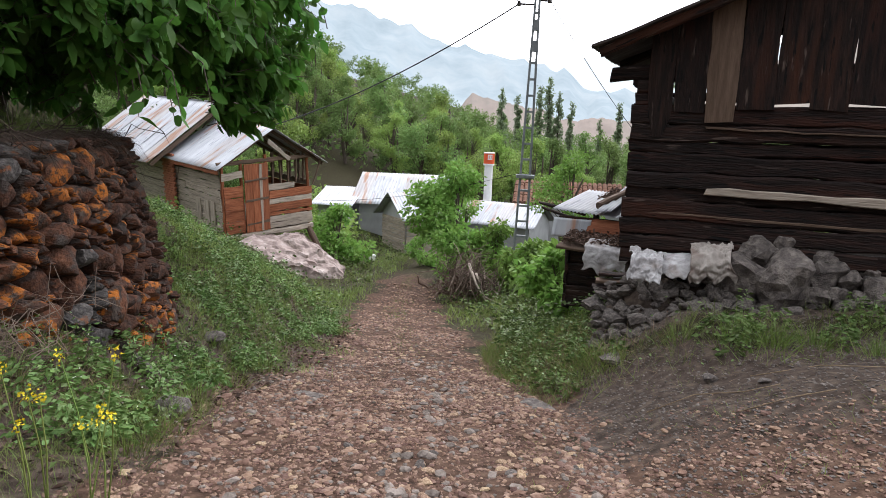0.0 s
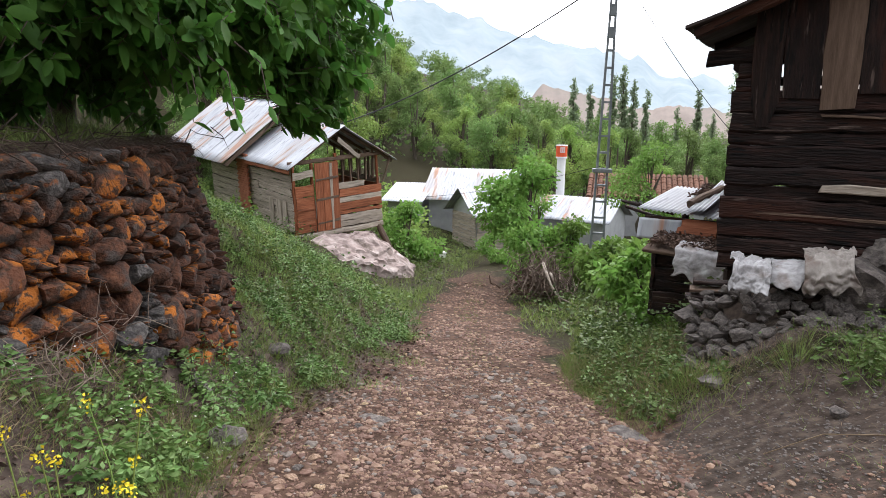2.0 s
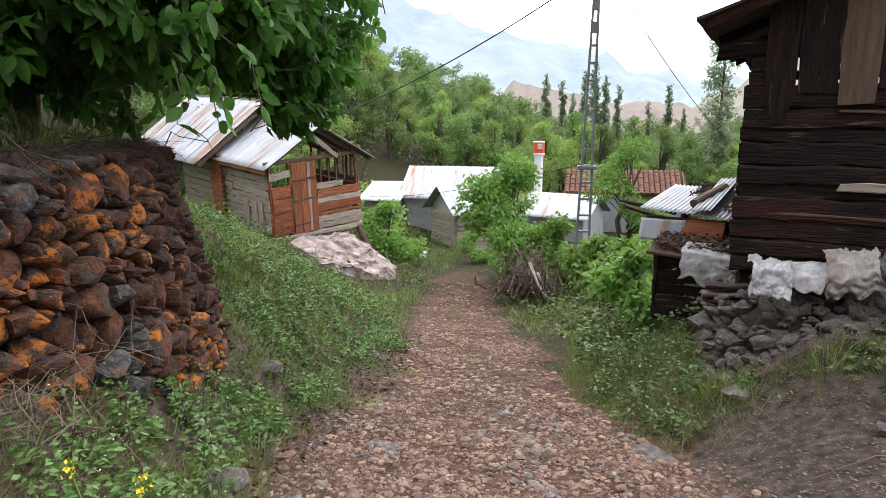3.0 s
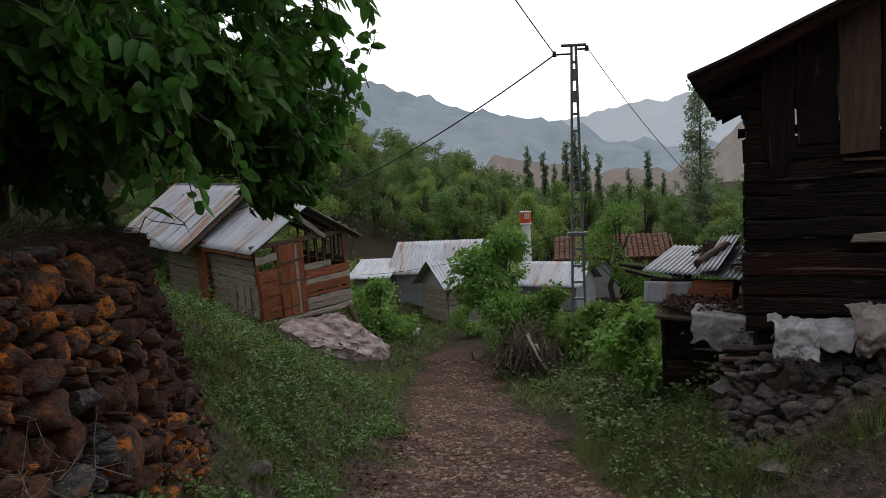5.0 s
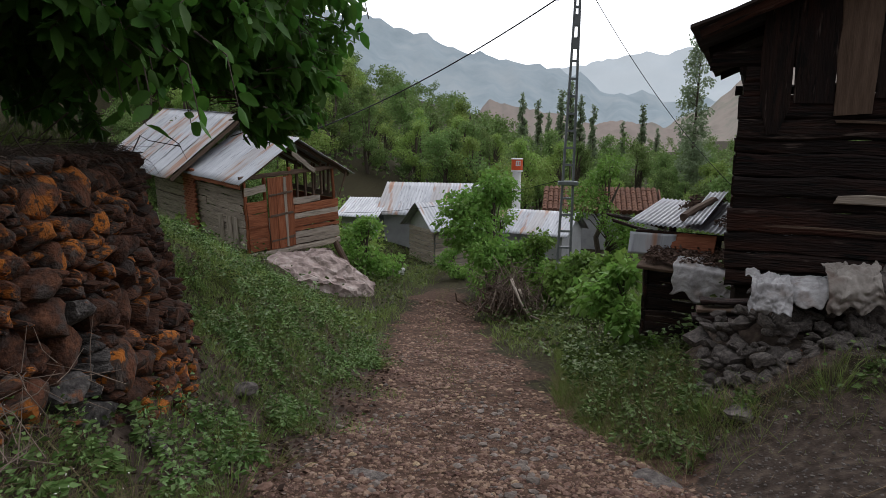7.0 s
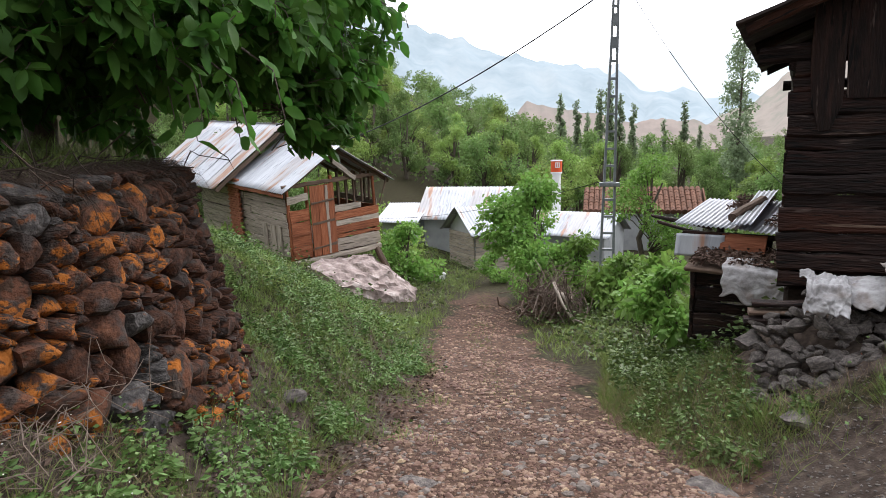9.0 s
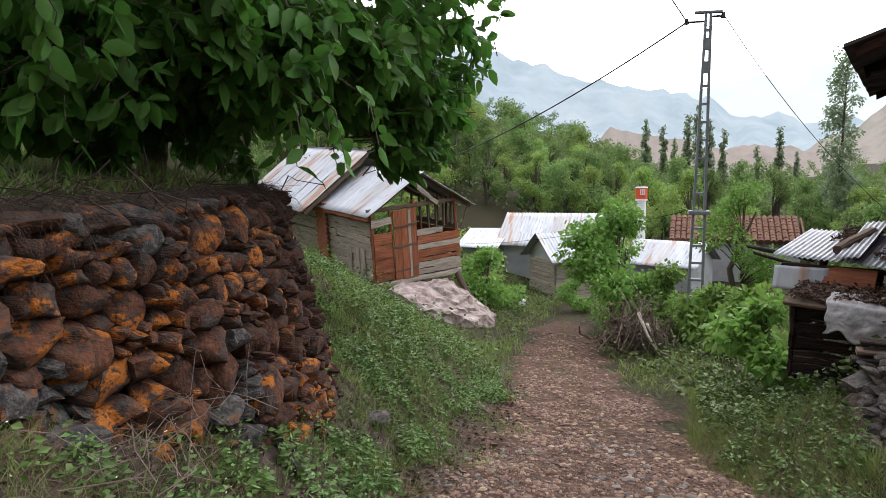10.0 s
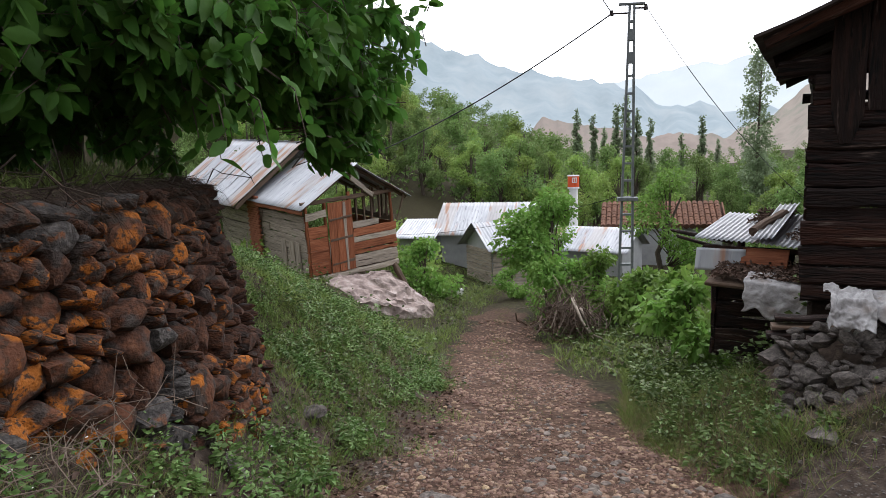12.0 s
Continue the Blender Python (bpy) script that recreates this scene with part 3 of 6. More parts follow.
# ---- dark plank barn ----
def build_barn():
    barn = thing("barn", "old dark weathered plank barn with sagging sheet roof", "barn", pose(2.4, 8.5, 0.12, 0, 0, -14))
    W, D = 8.2, 5.5
    z = 0.0
    heights = [0.2, 0.22, 0.25, 0.27, 0.17, 0.24, 0.26, 0.17, 0.25, 0.27]
    for k, h in enumerate(heights):
        mid = z + h / 2
        cut = [0, W] if k in (0, 3, 6, 8, 9) else [0, R.uniform(3.2, 5.6), W]
        for a, b in zip(cut, cut[1:]):
            y = R.uniform(-0.045, 0.04)
            board("board", (a - (R.uniform(0, 0.06) if a == 0 else -0.01), y, mid), (b, y + R.uniform(-0.02, 0.02), mid + R.uniform(-0.015, 0.015)), h - 0.004, R.uniform(0.09, 0.14), M_DARKWOOD, barn, wear=0.024)
        board("board", (0.02, 0.06, mid), (0.02, D, mid), h - 0.006, 0.1, M_DARKWOOD, barn, wear=0.02)
        board("board", (W, 0.06, mid), (W, D, mid), h - 0.006, 0.1, M_DARKWOOD, barn, wear=0.02)
        board("board", (0.06, D, mid), (W, D, mid), h - 0.006, 0.1, M_DARKWOOD, barn, wear=0.02)
        z += h
    board("board", (1.05, -0.1, 1.12), (4.6, -0.1, 1.06), 0.1, 0.06, M_GREYWOOD, barn, "split pale grey wooden batten", wear=0.02)
    # two thin strips stand in for pale cracks where plank edges catch light
    board("board", (0.3, -0.075, 0.76), (5.4, -0.075, 0.72), 0.03, 0.03, M_BROWNWOOD, barn, wear=0.014)
    board("board", (1.0, -0.06, 1.98), (6.4, -0.07, 1.85), 0.022, 0.03, M_BROWNWOOD, barn, wear=0.012)
    # corner blocks and the plate that juts out under the eave
    for zz, ln in ((2.36, 0.5), (2.53, 0.38)):
        board("beam_end", (0.02, 0.02, zz), (ln, 0.02, zz + 0.01), 0.19, 0.16, M_DARKWOOD, barn)
    board("corner_post", (0.13, 0.13, 0.0), (0.13, 0.13, 2.7), 0.2, 0.14, M_DARKWOOD, barn, up=(1, 0, 0))
    board("beam", (-0.38, 0.05, 2.72), (6.0, 0.05, 2.78), 0.2, 0.18, M_DARKWOOD, barn)
    board("beam", (0.05, 0.0, 2.62), (0.05, D, 2.62), 0.18, 0.18, M_DARKWOOD, barn)
    board("beam", (W, 0.0, 2.62), (W, D, 2.62), 0.18, 0.18, M_DARKWOOD, barn)
    board("beam", (-0.2, D, 2.72), (W, D, 2.72), 0.18, 0.18, M_DARKWOOD, barn)

    def roof_z(x):
        return 3.08 + 0.4 * min(x + 0.6, 5.0) - 0.42 * max(0, x - 4.4) - 0.035 * math.sin((x + 0.6) * 1.2)

    x = 0.18
    lows = [1.84, 2.2, 2.05, 2.24, 2.31, 2.26, 2.33, 2.32, 2.25, 2.33, 2.26, 2.3, 2.31, 2.33, 2.3, 2.32, 2.31, 2.3, 2.32]
    for k, low in enumerate(lows):
        w = R.uniform(0.34, 0.46)
        if x + w > W:
            break
        hi = roof_z(x + w / 2) - 0.05
        me = plank(hi - low, w, 0.035, 0.016)
        if k == 0:
            for v in me.vertices:
                if v.co.x < -(hi - low) / 2 + 0.35:
                    v.co.z *= 0.35 + 0.65 * (v.co.x + (hi - low) / 2) / 0.35
        part("vertical_board", me, M_BROWNWOOD if k == 2 else M_DARKWOOD, barn, "lighter weathered brown board" if k == 2 else "", between((x + w / 2, -0.06 + R.uniform(-0.02, 0.02), low), (x + w / 2 + R.uniform(-0.006, 0.006), -0.05, hi), (1, 0, 0)))
        x += w + R.choice((-0.02, -0.015, -0.004, 0.004, 0.012))
    # sheet roof, both slopes
    def slope(x0, x1, label):
        vs, fs = [], []
        nx, ny = 22, 90
        for layer in (0, -0.035):
            for i in range(nx + 1):
                for j in range(ny + 1):
                    px, py = x0 + (x1 - x0) * i / nx, -0.42 + (D + 0.8) * j / ny
                    edge = 0.03 * noise.noise(Vector((px * 2, 0, 1))) if j == 0 else 0
                    vs.append((px, py + edge, roof_z(px) + layer + 0.012 * math.sin(py * 2 * math.pi / 0.15) + 0.03 * noise.noise(Vector((px, py, 3)))))
        n = (nx + 1) * (ny + 1)
        for i in range(nx):
            for j in range(ny):
                a = i * (ny + 1) + j
                fs.append((a, a + ny + 1, a + ny + 2, a + 1))
                fs.append((a + n, a + n + 1, a + n + ny + 2, a + n + ny + 1))
        rim = [i * (ny + 1) for i in range(nx + 1)] + [nx * (ny + 1) + j for j in range(1, ny + 1)] + [i * (ny + 1) + ny for i in range(nx - 1, -1, -1)] + list(range(ny - 1, 0, -1))
        for a, b in zip(rim, rim[1:] + rim[:1]):
            fs.append((a, b, b + n, a + n))
        part("roof", mesh_of("roof", vs, fs), M_DARKROOF, barn, label)

    slope(-0.6, 4.4, "dark rusted corrugated sheet roof")
    slope(4.4, W + 0.6, "dark rusted corrugated sheet roof")
    for yy in (-0.3, 1.6, 3.6, 5.4):
        board("rafter", (-0.5, yy, roof_z(-0.5) - 0.12), (4.3, yy, roof_z(4.3) - 0.12), 0.14, 0.12, M_DARKWOOD, barn)
        board("rafter", (4.5, yy, roof_z(4.5) - 0.12), (W + 0.5, yy, roof_z(W + 0.5) - 0.12), 0.14, 0.12, M_DARKWOOD, barn)
    bm = bmesh.new()
    block(bm, W / 2, D / 2, -0.2, W - 0.1, D - 0.1, 0.36)
    bmesh.ops.bevel(bm, geom=bm.edges[:], offset=0.05, segments=1, affect="EDGES")
    part("footing", bm, M_EARTH, barn, "packed earth and stone footing")
    return barn


build_barn()


def sheet(name, w, l, material, parent, at, label="", pitch=0.18, amp=0.02, sag=0.03, fold=0.0):
    """A corrugated sheet: ridges along local y, w along x, l along y."""
    n = max(6, int(w / pitch * 6))
    m = 8
    vs, fs = [], []
    for lay in (0, -0.006):
        for j in range(m + 1):
            for i in range(n + 1):
                x, y = w * i / n, l * j / m
                vs.append((x, y, lay + amp * math.sin(x * 2 * math.pi / pitch) + sag * noise.noise(Vector((x * 0.8, y * 0.8, w))) - fold * (x / w) ** 2))
    k = (n + 1) * (m + 1)
    for j in range(m):
        for i in range(n):
            a = j * (n + 1) + i
            fs.append((a, a + 1, a + n + 2, a + n + 1))
            fs.append((a + k, a + k + n + 1, a + k + n + 2, a + k + 1))
    rim = list(range(n + 1)) + [j * (n + 1) + n for j in range(1, m + 1)] + [m * (n + 1) + i for i in range(n - 1, -1, -1)] + [j * (n + 1) for j in range(m - 1, 0, -1)]
    for a, b in zip(rim, rim[1:] + rim[:1]):
        fs.append((a, a + k, b + k, b))
    return part(name, mesh_of(name, vs, fs), material, parent, label, at, smooth=True)


def frame_from(o, x, y):
    """A pose at o with local x and y along the given ways."""
    x = Vector(x).normalized()
    z = x.cross(Vector(y)).normalized()
    m = Matrix((x, z.cross(x), z)).transposed().to_4x4()
    m.translation = o
    return m


# ---- shed on the rock, left of the lane ----
def build_shed():
    shed = thing("hillside_shed", "patched wooden shed with zinc roof on a rock", "shed", pose(-11.3, 22.0, -2.45, 0, -2, 45) @ Matrix(((0.9, -0.36, 0, 0), (0, 0.93, 0, 0), (0, 0.12, 1.14, 0), (0, 0, 0, 1))))
    W = 4.5
    # side wall: pale horizontal boards, two upright panels
    z = 0.1
    for k in range(9):
        h = 0.25
        m = M_GREYWOOD if k != 8 else M_BROWNWOOD
        cuts = [0.05, R.uniform(2.5, 4.5), 8.5] if k % 2 else [0.05, 8.5]
        for a, b in zip(cuts, cuts[1:]):
            board("side_board", (R.uniform(-0.03, 0.02), a, z + h / 2), (R.uniform(-0.03, 0.02), b, z + h / 2 + R.uniform(-0.02, 0.02)), h - 0.015, 0.05, m, shed)
        z += h
    for yy in (0.7, 1.2, 1.9):
        board("side_panel", (-0.06, yy, 0.05), (-0.06, yy + 0.02, 1.15), 0.4, 0.04, M_GREYWOOD, shed, up=(0, 1, 0))
    # front
    for xx, hh in ((0.08, 2.42), (1.0, 2.6), (2.2, 2.7), (4.42, 2.5)):
        board("post", (xx, 0.06, -0.05), (xx, 0.06, hh), 0.13, 0.12, M_REDWOOD, shed, up=(1, 0, 0))
    for k in range(4):
        board("front_board", (0.12, -0.02, 0.25 + 0.42 * k), (0.98, -0.02, 0.25 + 0.42 * k), 0.4, 0.04, M_REDWOOD, shed)
    for zz in (0.3, 0.85, 1.45):
        board("ledge", (0.12, -0.05, zz), (0.98, -0.05, zz + 0.03), 0.07, 0.03, M_REDWOOD, shed)
    board("front_board", (0.0, -0.03, 2.05), (1.0, -0.03, 2.12), 0.24, 0.04, M_GREYWOOD, shed)
    door = thing("door", "", "", None)
    door.parent = shed
    door["label"] = "red-brown plank door with pale battens"
    for k in range(3):
        board("door_board", (1.25 + 0.4 * k, -0.07, 0.02), (1.25 + 0.4 * k, -0.07, 2.45), 0.39, 0.04, M_REDWOOD, door, up=(1, 0, 0), wear=0.008)
    board("batten", (1.86, -0.1, 0.05), (1.86, -0.1, 2.42), 0.12, 0.025, M_GREYWOOD, door, "pale vertical batten", up=(1, 0, 0))
    for zz in (0.3, 1.15, 1.85):
        board("ledge", (1.08, -0.11, zz), (2.2, -0.11, zz + 0.06), 0.08, 0.03, M_BROWNWOOD, door)
    z = 0.02
    for k, (h, m) in enumerate([(0.22, M_GREYWOOD), (0.25, M_GREYWOOD), (0.14, M_REDWOOD), (0.3, M_REDWOOD), (0.2, M_GREYWOOD), (0.3, M_REDWOOD), (0.24, M_GREYWOOD)]):
        end = 4.55 if k < 6 else 3.6
        board("rail_board", (2.25, -0.05 + R.uniform(-0.03, 0.03), z + h / 2), (end, -0.05, z + h / 2 + R.uniform(-0.02, 0.05)), h - 0.02, 0.04, m, shed)
        board("rail_board", (4.5, 0.0, z + h / 2), (4.5, 3.6, z + h / 2), h - 0.02, 0.04, m, shed)
        z += h
    for k in range(5):
        board("post", (2.7 + 0.42 * k, 0.3, 1.6), (2.7 + 0.42 * k, 0.3, 2.75), 0.1, 0.1, M_BROWNWOOD, shed, up=(1, 0, 0))
        board("post", (4.42, 0.7 + 0.7 * k, 1.6), (4.42, 0.7 + 0.7 * k, 2.6), 0.1, 0.1, M_BROWNWOOD, shed, up=(1, 0, 0))
    board("brace", (2.3, -0.1, 3.2), (3.4, -0.06, 2.5), 0.16, 0.05, M_GREYWOOD, shed, "pale diagonal plank")
    board("brace", (4.6, -0.1, 1.5), (5.1, -0.1, 2.5), 0.08, 0.06, M_BROWNWOOD, shed)
    board("floor_beam", (-0.1, 0.0, -0.1), (4.6, 0.0, -0.1), 0.18, 0.16, M_GREYWOOD, shed)
    board("tie_beam", (-0.1, 0.05, 2.5), (4.6, 0.05, 2.55), 0.14, 0.12, M_BROWNWOOD, shed)
    bm = bmesh.new()
    block(bm, 2.25, 4.4, -0.05, 4.4, 8.4, 0.1)
    bmesh.ops.bevel(bm, geom=bm.edges[:], offset=0.02, segments=1, affect="EDGES")
    part("floor_deck", bm, M_BROWNWOOD, shed)
    for k in range(9):
        board("back_board", (0.05, 8.5, 0.15 + 0.25 * k), (4.5, 8.5, 0.15 + 0.25 * k), 0.24, 0.05, M_GREYWOOD, shed)
    board("stilt", (4.35, 0.0, -0.15), (5.0, -1.3, -2.45), 0.24, 0.22, M_BROWNWOOD, shed, up=(1, 0, 0))
    board("stilt", (2.9, 0.5, -0.15), (2.95, 0.5, -1.6), 0.3, 0.22, M_GREYWOOD, shed, up=(1, 0, 0))
    board("stilt", (4.2, 3.4, -0.15), (4.2, 3.4, -2.9), 0.22, 0.2, M_BROWNWOOD, shed, up=(1, 0, 0))
    # roof sheets
    for k in range(5):
        y0 = -0.35 + 1.0 * k
        sheet("roof_sheet", 1.04, 3.2, M_ZINC if k != 1 else M_RUSTZINC, shed, frame_from((-0.35, y0 + 1.04, 2.34 + 0.004 * k + R.uniform(0, 0.02)), (0, -1, 0), (2.85, 0, 1.32)), "grey zinc roof sheet", sag=0.02, amp=0.012, pitch=0.13)
    for k in range(5):
        y0 = -0.3 + 1.0 * k
        sheet("roof_sheet", 1.04, 3.15, M_ZINC, shed, frame_from((5.35, y0, 2.28 + 0.004 * k), (0, 1, 0), (-2.85, 0, 1.38)), "grey zinc roof sheet", sag=0.02, amp=0.012, pitch=0.13)
    board("barge_board", (-1.15, 4.02, 2.2), (2.45, 4.02, 4.18), 0.16, 0.04, M_BROWNWOOD, shed)
    for k in range(7):
        y0 = 3.95 + 1.2 * k
        sheet("roof_sheet", 1.24, 4.35, M_ZINC if k % 3 else M_RUSTZINC, shed, frame_from((-1.3, y0 + 1.24, 2.26 + 0.004 * k), (0, -1, 0), (3.8, 0, 2.1)), "long pale zinc roof sheet", sag=0.03, amp=0.012, pitch=0.15)
        sheet("roof_sheet", 1.24, 3.3, M_ZINC, shed, frame_from((5.3, y0, 2.7 + 0.004 * k), (0, 1, 0), (-2.8, 0, 1.67)), "grey zinc roof sheet", sag=0.03, amp=0.012, pitch=0.15)
    board("fascia", (-0.3, -0.3, 2.27), (-0.3, 4.6, 2.27), 0.12, 0.04, M_REDWOOD, shed)
    for yy in (0.0, 1.2, 2.4, 3.6):
        board("rafter", (-0.25, yy, 2.28), (2.5, yy, 3.54), 0.12, 0.08, M_BROWNWOOD, shed)
        board("rafter", (2.55, yy, 3.54), (5.25, yy, 2.24), 0.12, 0.08, M_BROWNWOOD, shed)
    # brick pier at the corner of the older part
    b = bmesh.new()
    block(b, 0, 0, 0, 0.2, 0.095, 0.075)
    bmesh.ops.bevel(b, geom=b.edges[:], offset=0.008, segments=1, affect="EDGES")
    brick_mesh = bpy.data.meshes.new("brick")
    b.to_mesh(brick_mesh)
    b.free()
    for row in range(29):
        for col in range(5):
            part("brick", brick_mesh, M_BRICK, shed, at=pose(-0.18, 3.85 + 0.21 * col + (0.1 if row % 2 else 0), 0.04 + 0.088 * row, 0, 0, 90 + R.uniform(-3, 3)))
    return shed


build_shed()


def big_rock(name, label, at, scale, material, seed, level=4, rough=0.5):
    bm = bmesh.new()
    bmesh.ops.create_icosphere(bm, subdivisions=level, radius=0.5)
    off = Vector((seed * 3.1, seed * 1.7, seed))
    rr = random.Random(seed)
    cuts = [(Vector((rr.gauss(0, 1), rr.gauss(0, 1), rr.gauss(0, 1))).normalized(), rr.uniform(0.3, 0.46)) for _ in range(22)]
    for v in bm.verts:
        p = v.co.copy()
        v.co *= 1 + rough * noise.fractal(p * 2.2 + off, 1.0, 2.0, 5) * 0.6
        for d, far in cuts:
            over = v.co.dot(d) - far
            if over > 0:
                v.co -= 0.85 * d * over
        v.co += 0.035 * Vector((noise.noise(p * 9 + off), noise.noise(p * 9 - off), noise.noise(p * 8))) + 0.02 * Vector((noise.noise(p * 24 + off), noise.noise(p * 22 - off), noise.noise(p * 25)))
        v.co.x, v.co.y, v.co.z = v.co.x * scale[0], v.co.y * scale[1], v.co.z * scale[2]
    return tagged(part(name, bm, material, at=at), label, "rock")


big_rock("rock_outcrop", "pale pinkish rock outcrop beneath the wooden shed", pose(-9.1, 22.6, -3.9, 0, 20, 32), (5.6, 3.9, 4.3), M_ROCK, 4, 5, 0.62)


# ---- steel lattice pole with its cables ----
def build_pole():
    pole = thing("power_pole", "tapering grey steel lattice power pole beside the lane", "power pole", pose(0.3, 21.8, -3.85, 0, 0.9, 8))
    H = 10.35

    def half(z):
        return 0.24 - 0.172 * z / H

    legs = []
    for sx in (-1, 1):
        bm = bmesh.new()
        pts = []
        for z in (0, H):
            h = half(z)
            for dx, dy in ((-0.035, -0.06), (0.035, -0.06), (0.035, 0.06), (-0.035, 0.06)):
                pts.append(bm.verts.new((sx * h + dx, dy, z)))
        for k in range(4):
            bm.faces.new((pts[k], pts[(k + 1) % 4], pts[4 + (k + 1) % 4], pts[4 + k]))
        bm.faces.new(pts[3::-1])
        bm.faces.new(pts[4:])
        legs.append(part("leg", bm, M_STEEL, pole))
    z = 0.5
    while z < H - 0.3:
        bm = bmesh.new()
        h = half(z)
        block(bm, 0, -0.03, z, 2 * h, 0.05, 0.07)
        block(bm, 0, 0.04, z, 2 * h, 0.05, 0.07)
        part("rung", bm, M_STEEL, pole)
        z += 0.55
    for z in (H - 0.9, H - 1.6):
        bm = bmesh.new()
        block(bm, 0, 0, z, 2 * half(z), 0.14, 0.35)
        part("plate", bm, M_STEEL, pole)
    bm = bmesh.new()
    block(bm, 0, 0, H + 0.03, 0.8, 0.14, 0.07)
    bmesh.ops.bevel(bm, geom=bm.edges[:], offset=0.01, segments=1, affect="EDGES")
    part("cross_arm", bm, M_STEEL, pole)
    bm = bmesh.new()
    block(bm, 0, -0.02, 4.3, 0.64, 0.3, 0.13)
    bmesh.ops.bevel(bm, geom=bm.edges[:], offset=0.015, segments=1, affect="EDGES")
    part("collar", bm, M_STEEL, pole)
    for dx, zz in ((-0.62, H - 0.22), (0.42, H - 0.08)):
        bm = bmesh.new()
        bmesh.ops.create_cone(bm, segments=10, radius1=0.075, radius2=0.05, depth=0.16, cap_ends=True, matrix=Matrix.Translation((dx, 0, zz)))
        bmesh.ops.create_cone(bm, segments=8, radius1=0.03, radius2=0.03, depth=abs(dx) - 0.1, cap_ends=True, matrix=Matrix.Translation((dx * 0.6, 0, zz - 0.02)) @ pose(0, 0, 0, 0, 90, 0))
        part("insulator", bm, M_DARKROOF, pole, "dark ceramic insulator")
    return pole


build_pole()


def cable(p, q, sag, label, r=0.018):
    p, q = Vector(p), Vector(q)
    pts = [p.lerp(q, k / 24) - Vector((0, 0, sag * 4 * (k / 24) * (1 - k / 24))) for k in range(25)]
    tagged(tube("power_cable", pts, r, M_CABLE, sides=5), label, "cable", group="cables of the power pole")


cable((-0.14, 21.75, 6.28), (-15.6, 30.0, 1.25), 0.7, "slack black power cable hung from the pole", 0.025)
cable((-0.14, 21.75, 6.28), (-5.5, 2.0, 12.5), 0.3, "black power cable running overhead to the pole")
cable((0.88, 21.75, 6.4), (8.8, 27.0, -1.5), 0.9, "thin slack power cable down to a roof", 0.012)
cable((0.3, 21.7, 0.6), (-12.0, 34.0, -2.2), 0.35, "thin low cable from the pole to a hut", 0.012)


# ---- village roofs in the hollow ----
def prism_roof(parent, x0, x1, y0, y1, eave, ridge, along="x", over=0.3, material=None, step=1.0):
    """Two slopes of sheets over a box."""
    if along == "x":
        mid = (y0 + y1) / 2
        n = max(1, round((x1 - x0 + 2 * over) / step))
        w = (x1 - x0 + 2 * over) / n
        run, rise = mid - y0 + over, ridge - eave
        for k in range(n):
            sheet("roof_sheet", w + 0.03, math.hypot(run, rise), material or (M_RUSTZINC if k % 3 == 0 else M_ZINC), parent, frame_from((x0 - over + w * k, y0 - over, eave), (1, 0, 0), (0, run, rise)), sag=0.03, amp=0.015, pitch=0.2)
            sheet("roof_sheet", w + 0.03, math.hypot(run, rise), material or M_ZINC, parent, frame_from((x0 - over + w * (k + 1), y1 + over, eave), (-1, 0, 0), (0, -run, rise)), sag=0.03, amp=0.015, pitch=0.2)
    else:
        mid = (x0 + x1) / 2
        n = max(1, round((y1 - y0 + 2 * over) / step))
        w = (y1 - y0 + 2 * over) / n
        run, rise = mid - x0 + over, ridge - eave
        for k in range(n):
            sheet("roof_sheet", w + 0.03, math.hypot(run, rise), material or M_ZINC, parent, frame_from((x0 - over, y0 - over + w * (k + 1), eave), (0, -1, 0), (run, 0, rise)), sag=0.03, amp=0.015, pitch=0.2)
            sheet("roof_sheet", w + 0.03, math.hypot(run, rise), material or M_ZINC, parent, frame_from((x1 + over, y0 - over + w * k, eave), (0, 1, 0), (-run, 0, rise)), sag=0.03, amp=0.015, pitch=0.2)


def wall_box(parent, x0, x1, y0, y1, z0, z1, material, gable=None, name="wall"):
    bm = bmesh.new()
    block(bm, (x0 + x1) / 2, (y0 + y1) / 2, (z0 + z1) / 2, x1 - x0, y1 - y0, z1 - z0)
    if gable:
        axis, top = gable
        if axis == "y":
            for y in (y0, y1 - 0.1):
                vs = [bm.verts.new(p) for p in ((x0, y, z1), (x1, y, z1), ((x0 + x1) / 2, y, top), (x0, y + 0.1, z1), (x1, y + 0.1, z1), ((x0 + x1) / 2, y + 0.1, top))]
                for f in ((0, 1, 2), (5, 4, 3), (0, 2, 5, 3), (1, 4, 5, 2)):
                    bm.faces.new([vs[i] for i in f])
        else:
            for x in (x0, x1 - 0.1):
                vs = [bm.verts.new(p) for p in ((x, y0, z1), (x, y1, z1), (x, (y0 + y1) / 2, top), (x + 0.1, y0, z1), (x + 0.1, y1, z1), (x + 0.1, (y0 + y1) / 2, top))]
                for f in ((2, 1, 0), (3, 4, 5), (3, 5, 2, 0), (2, 5, 4, 1)):
                    bm.faces.new([vs[i] for i in f])
    return part(name, bm, material, parent)


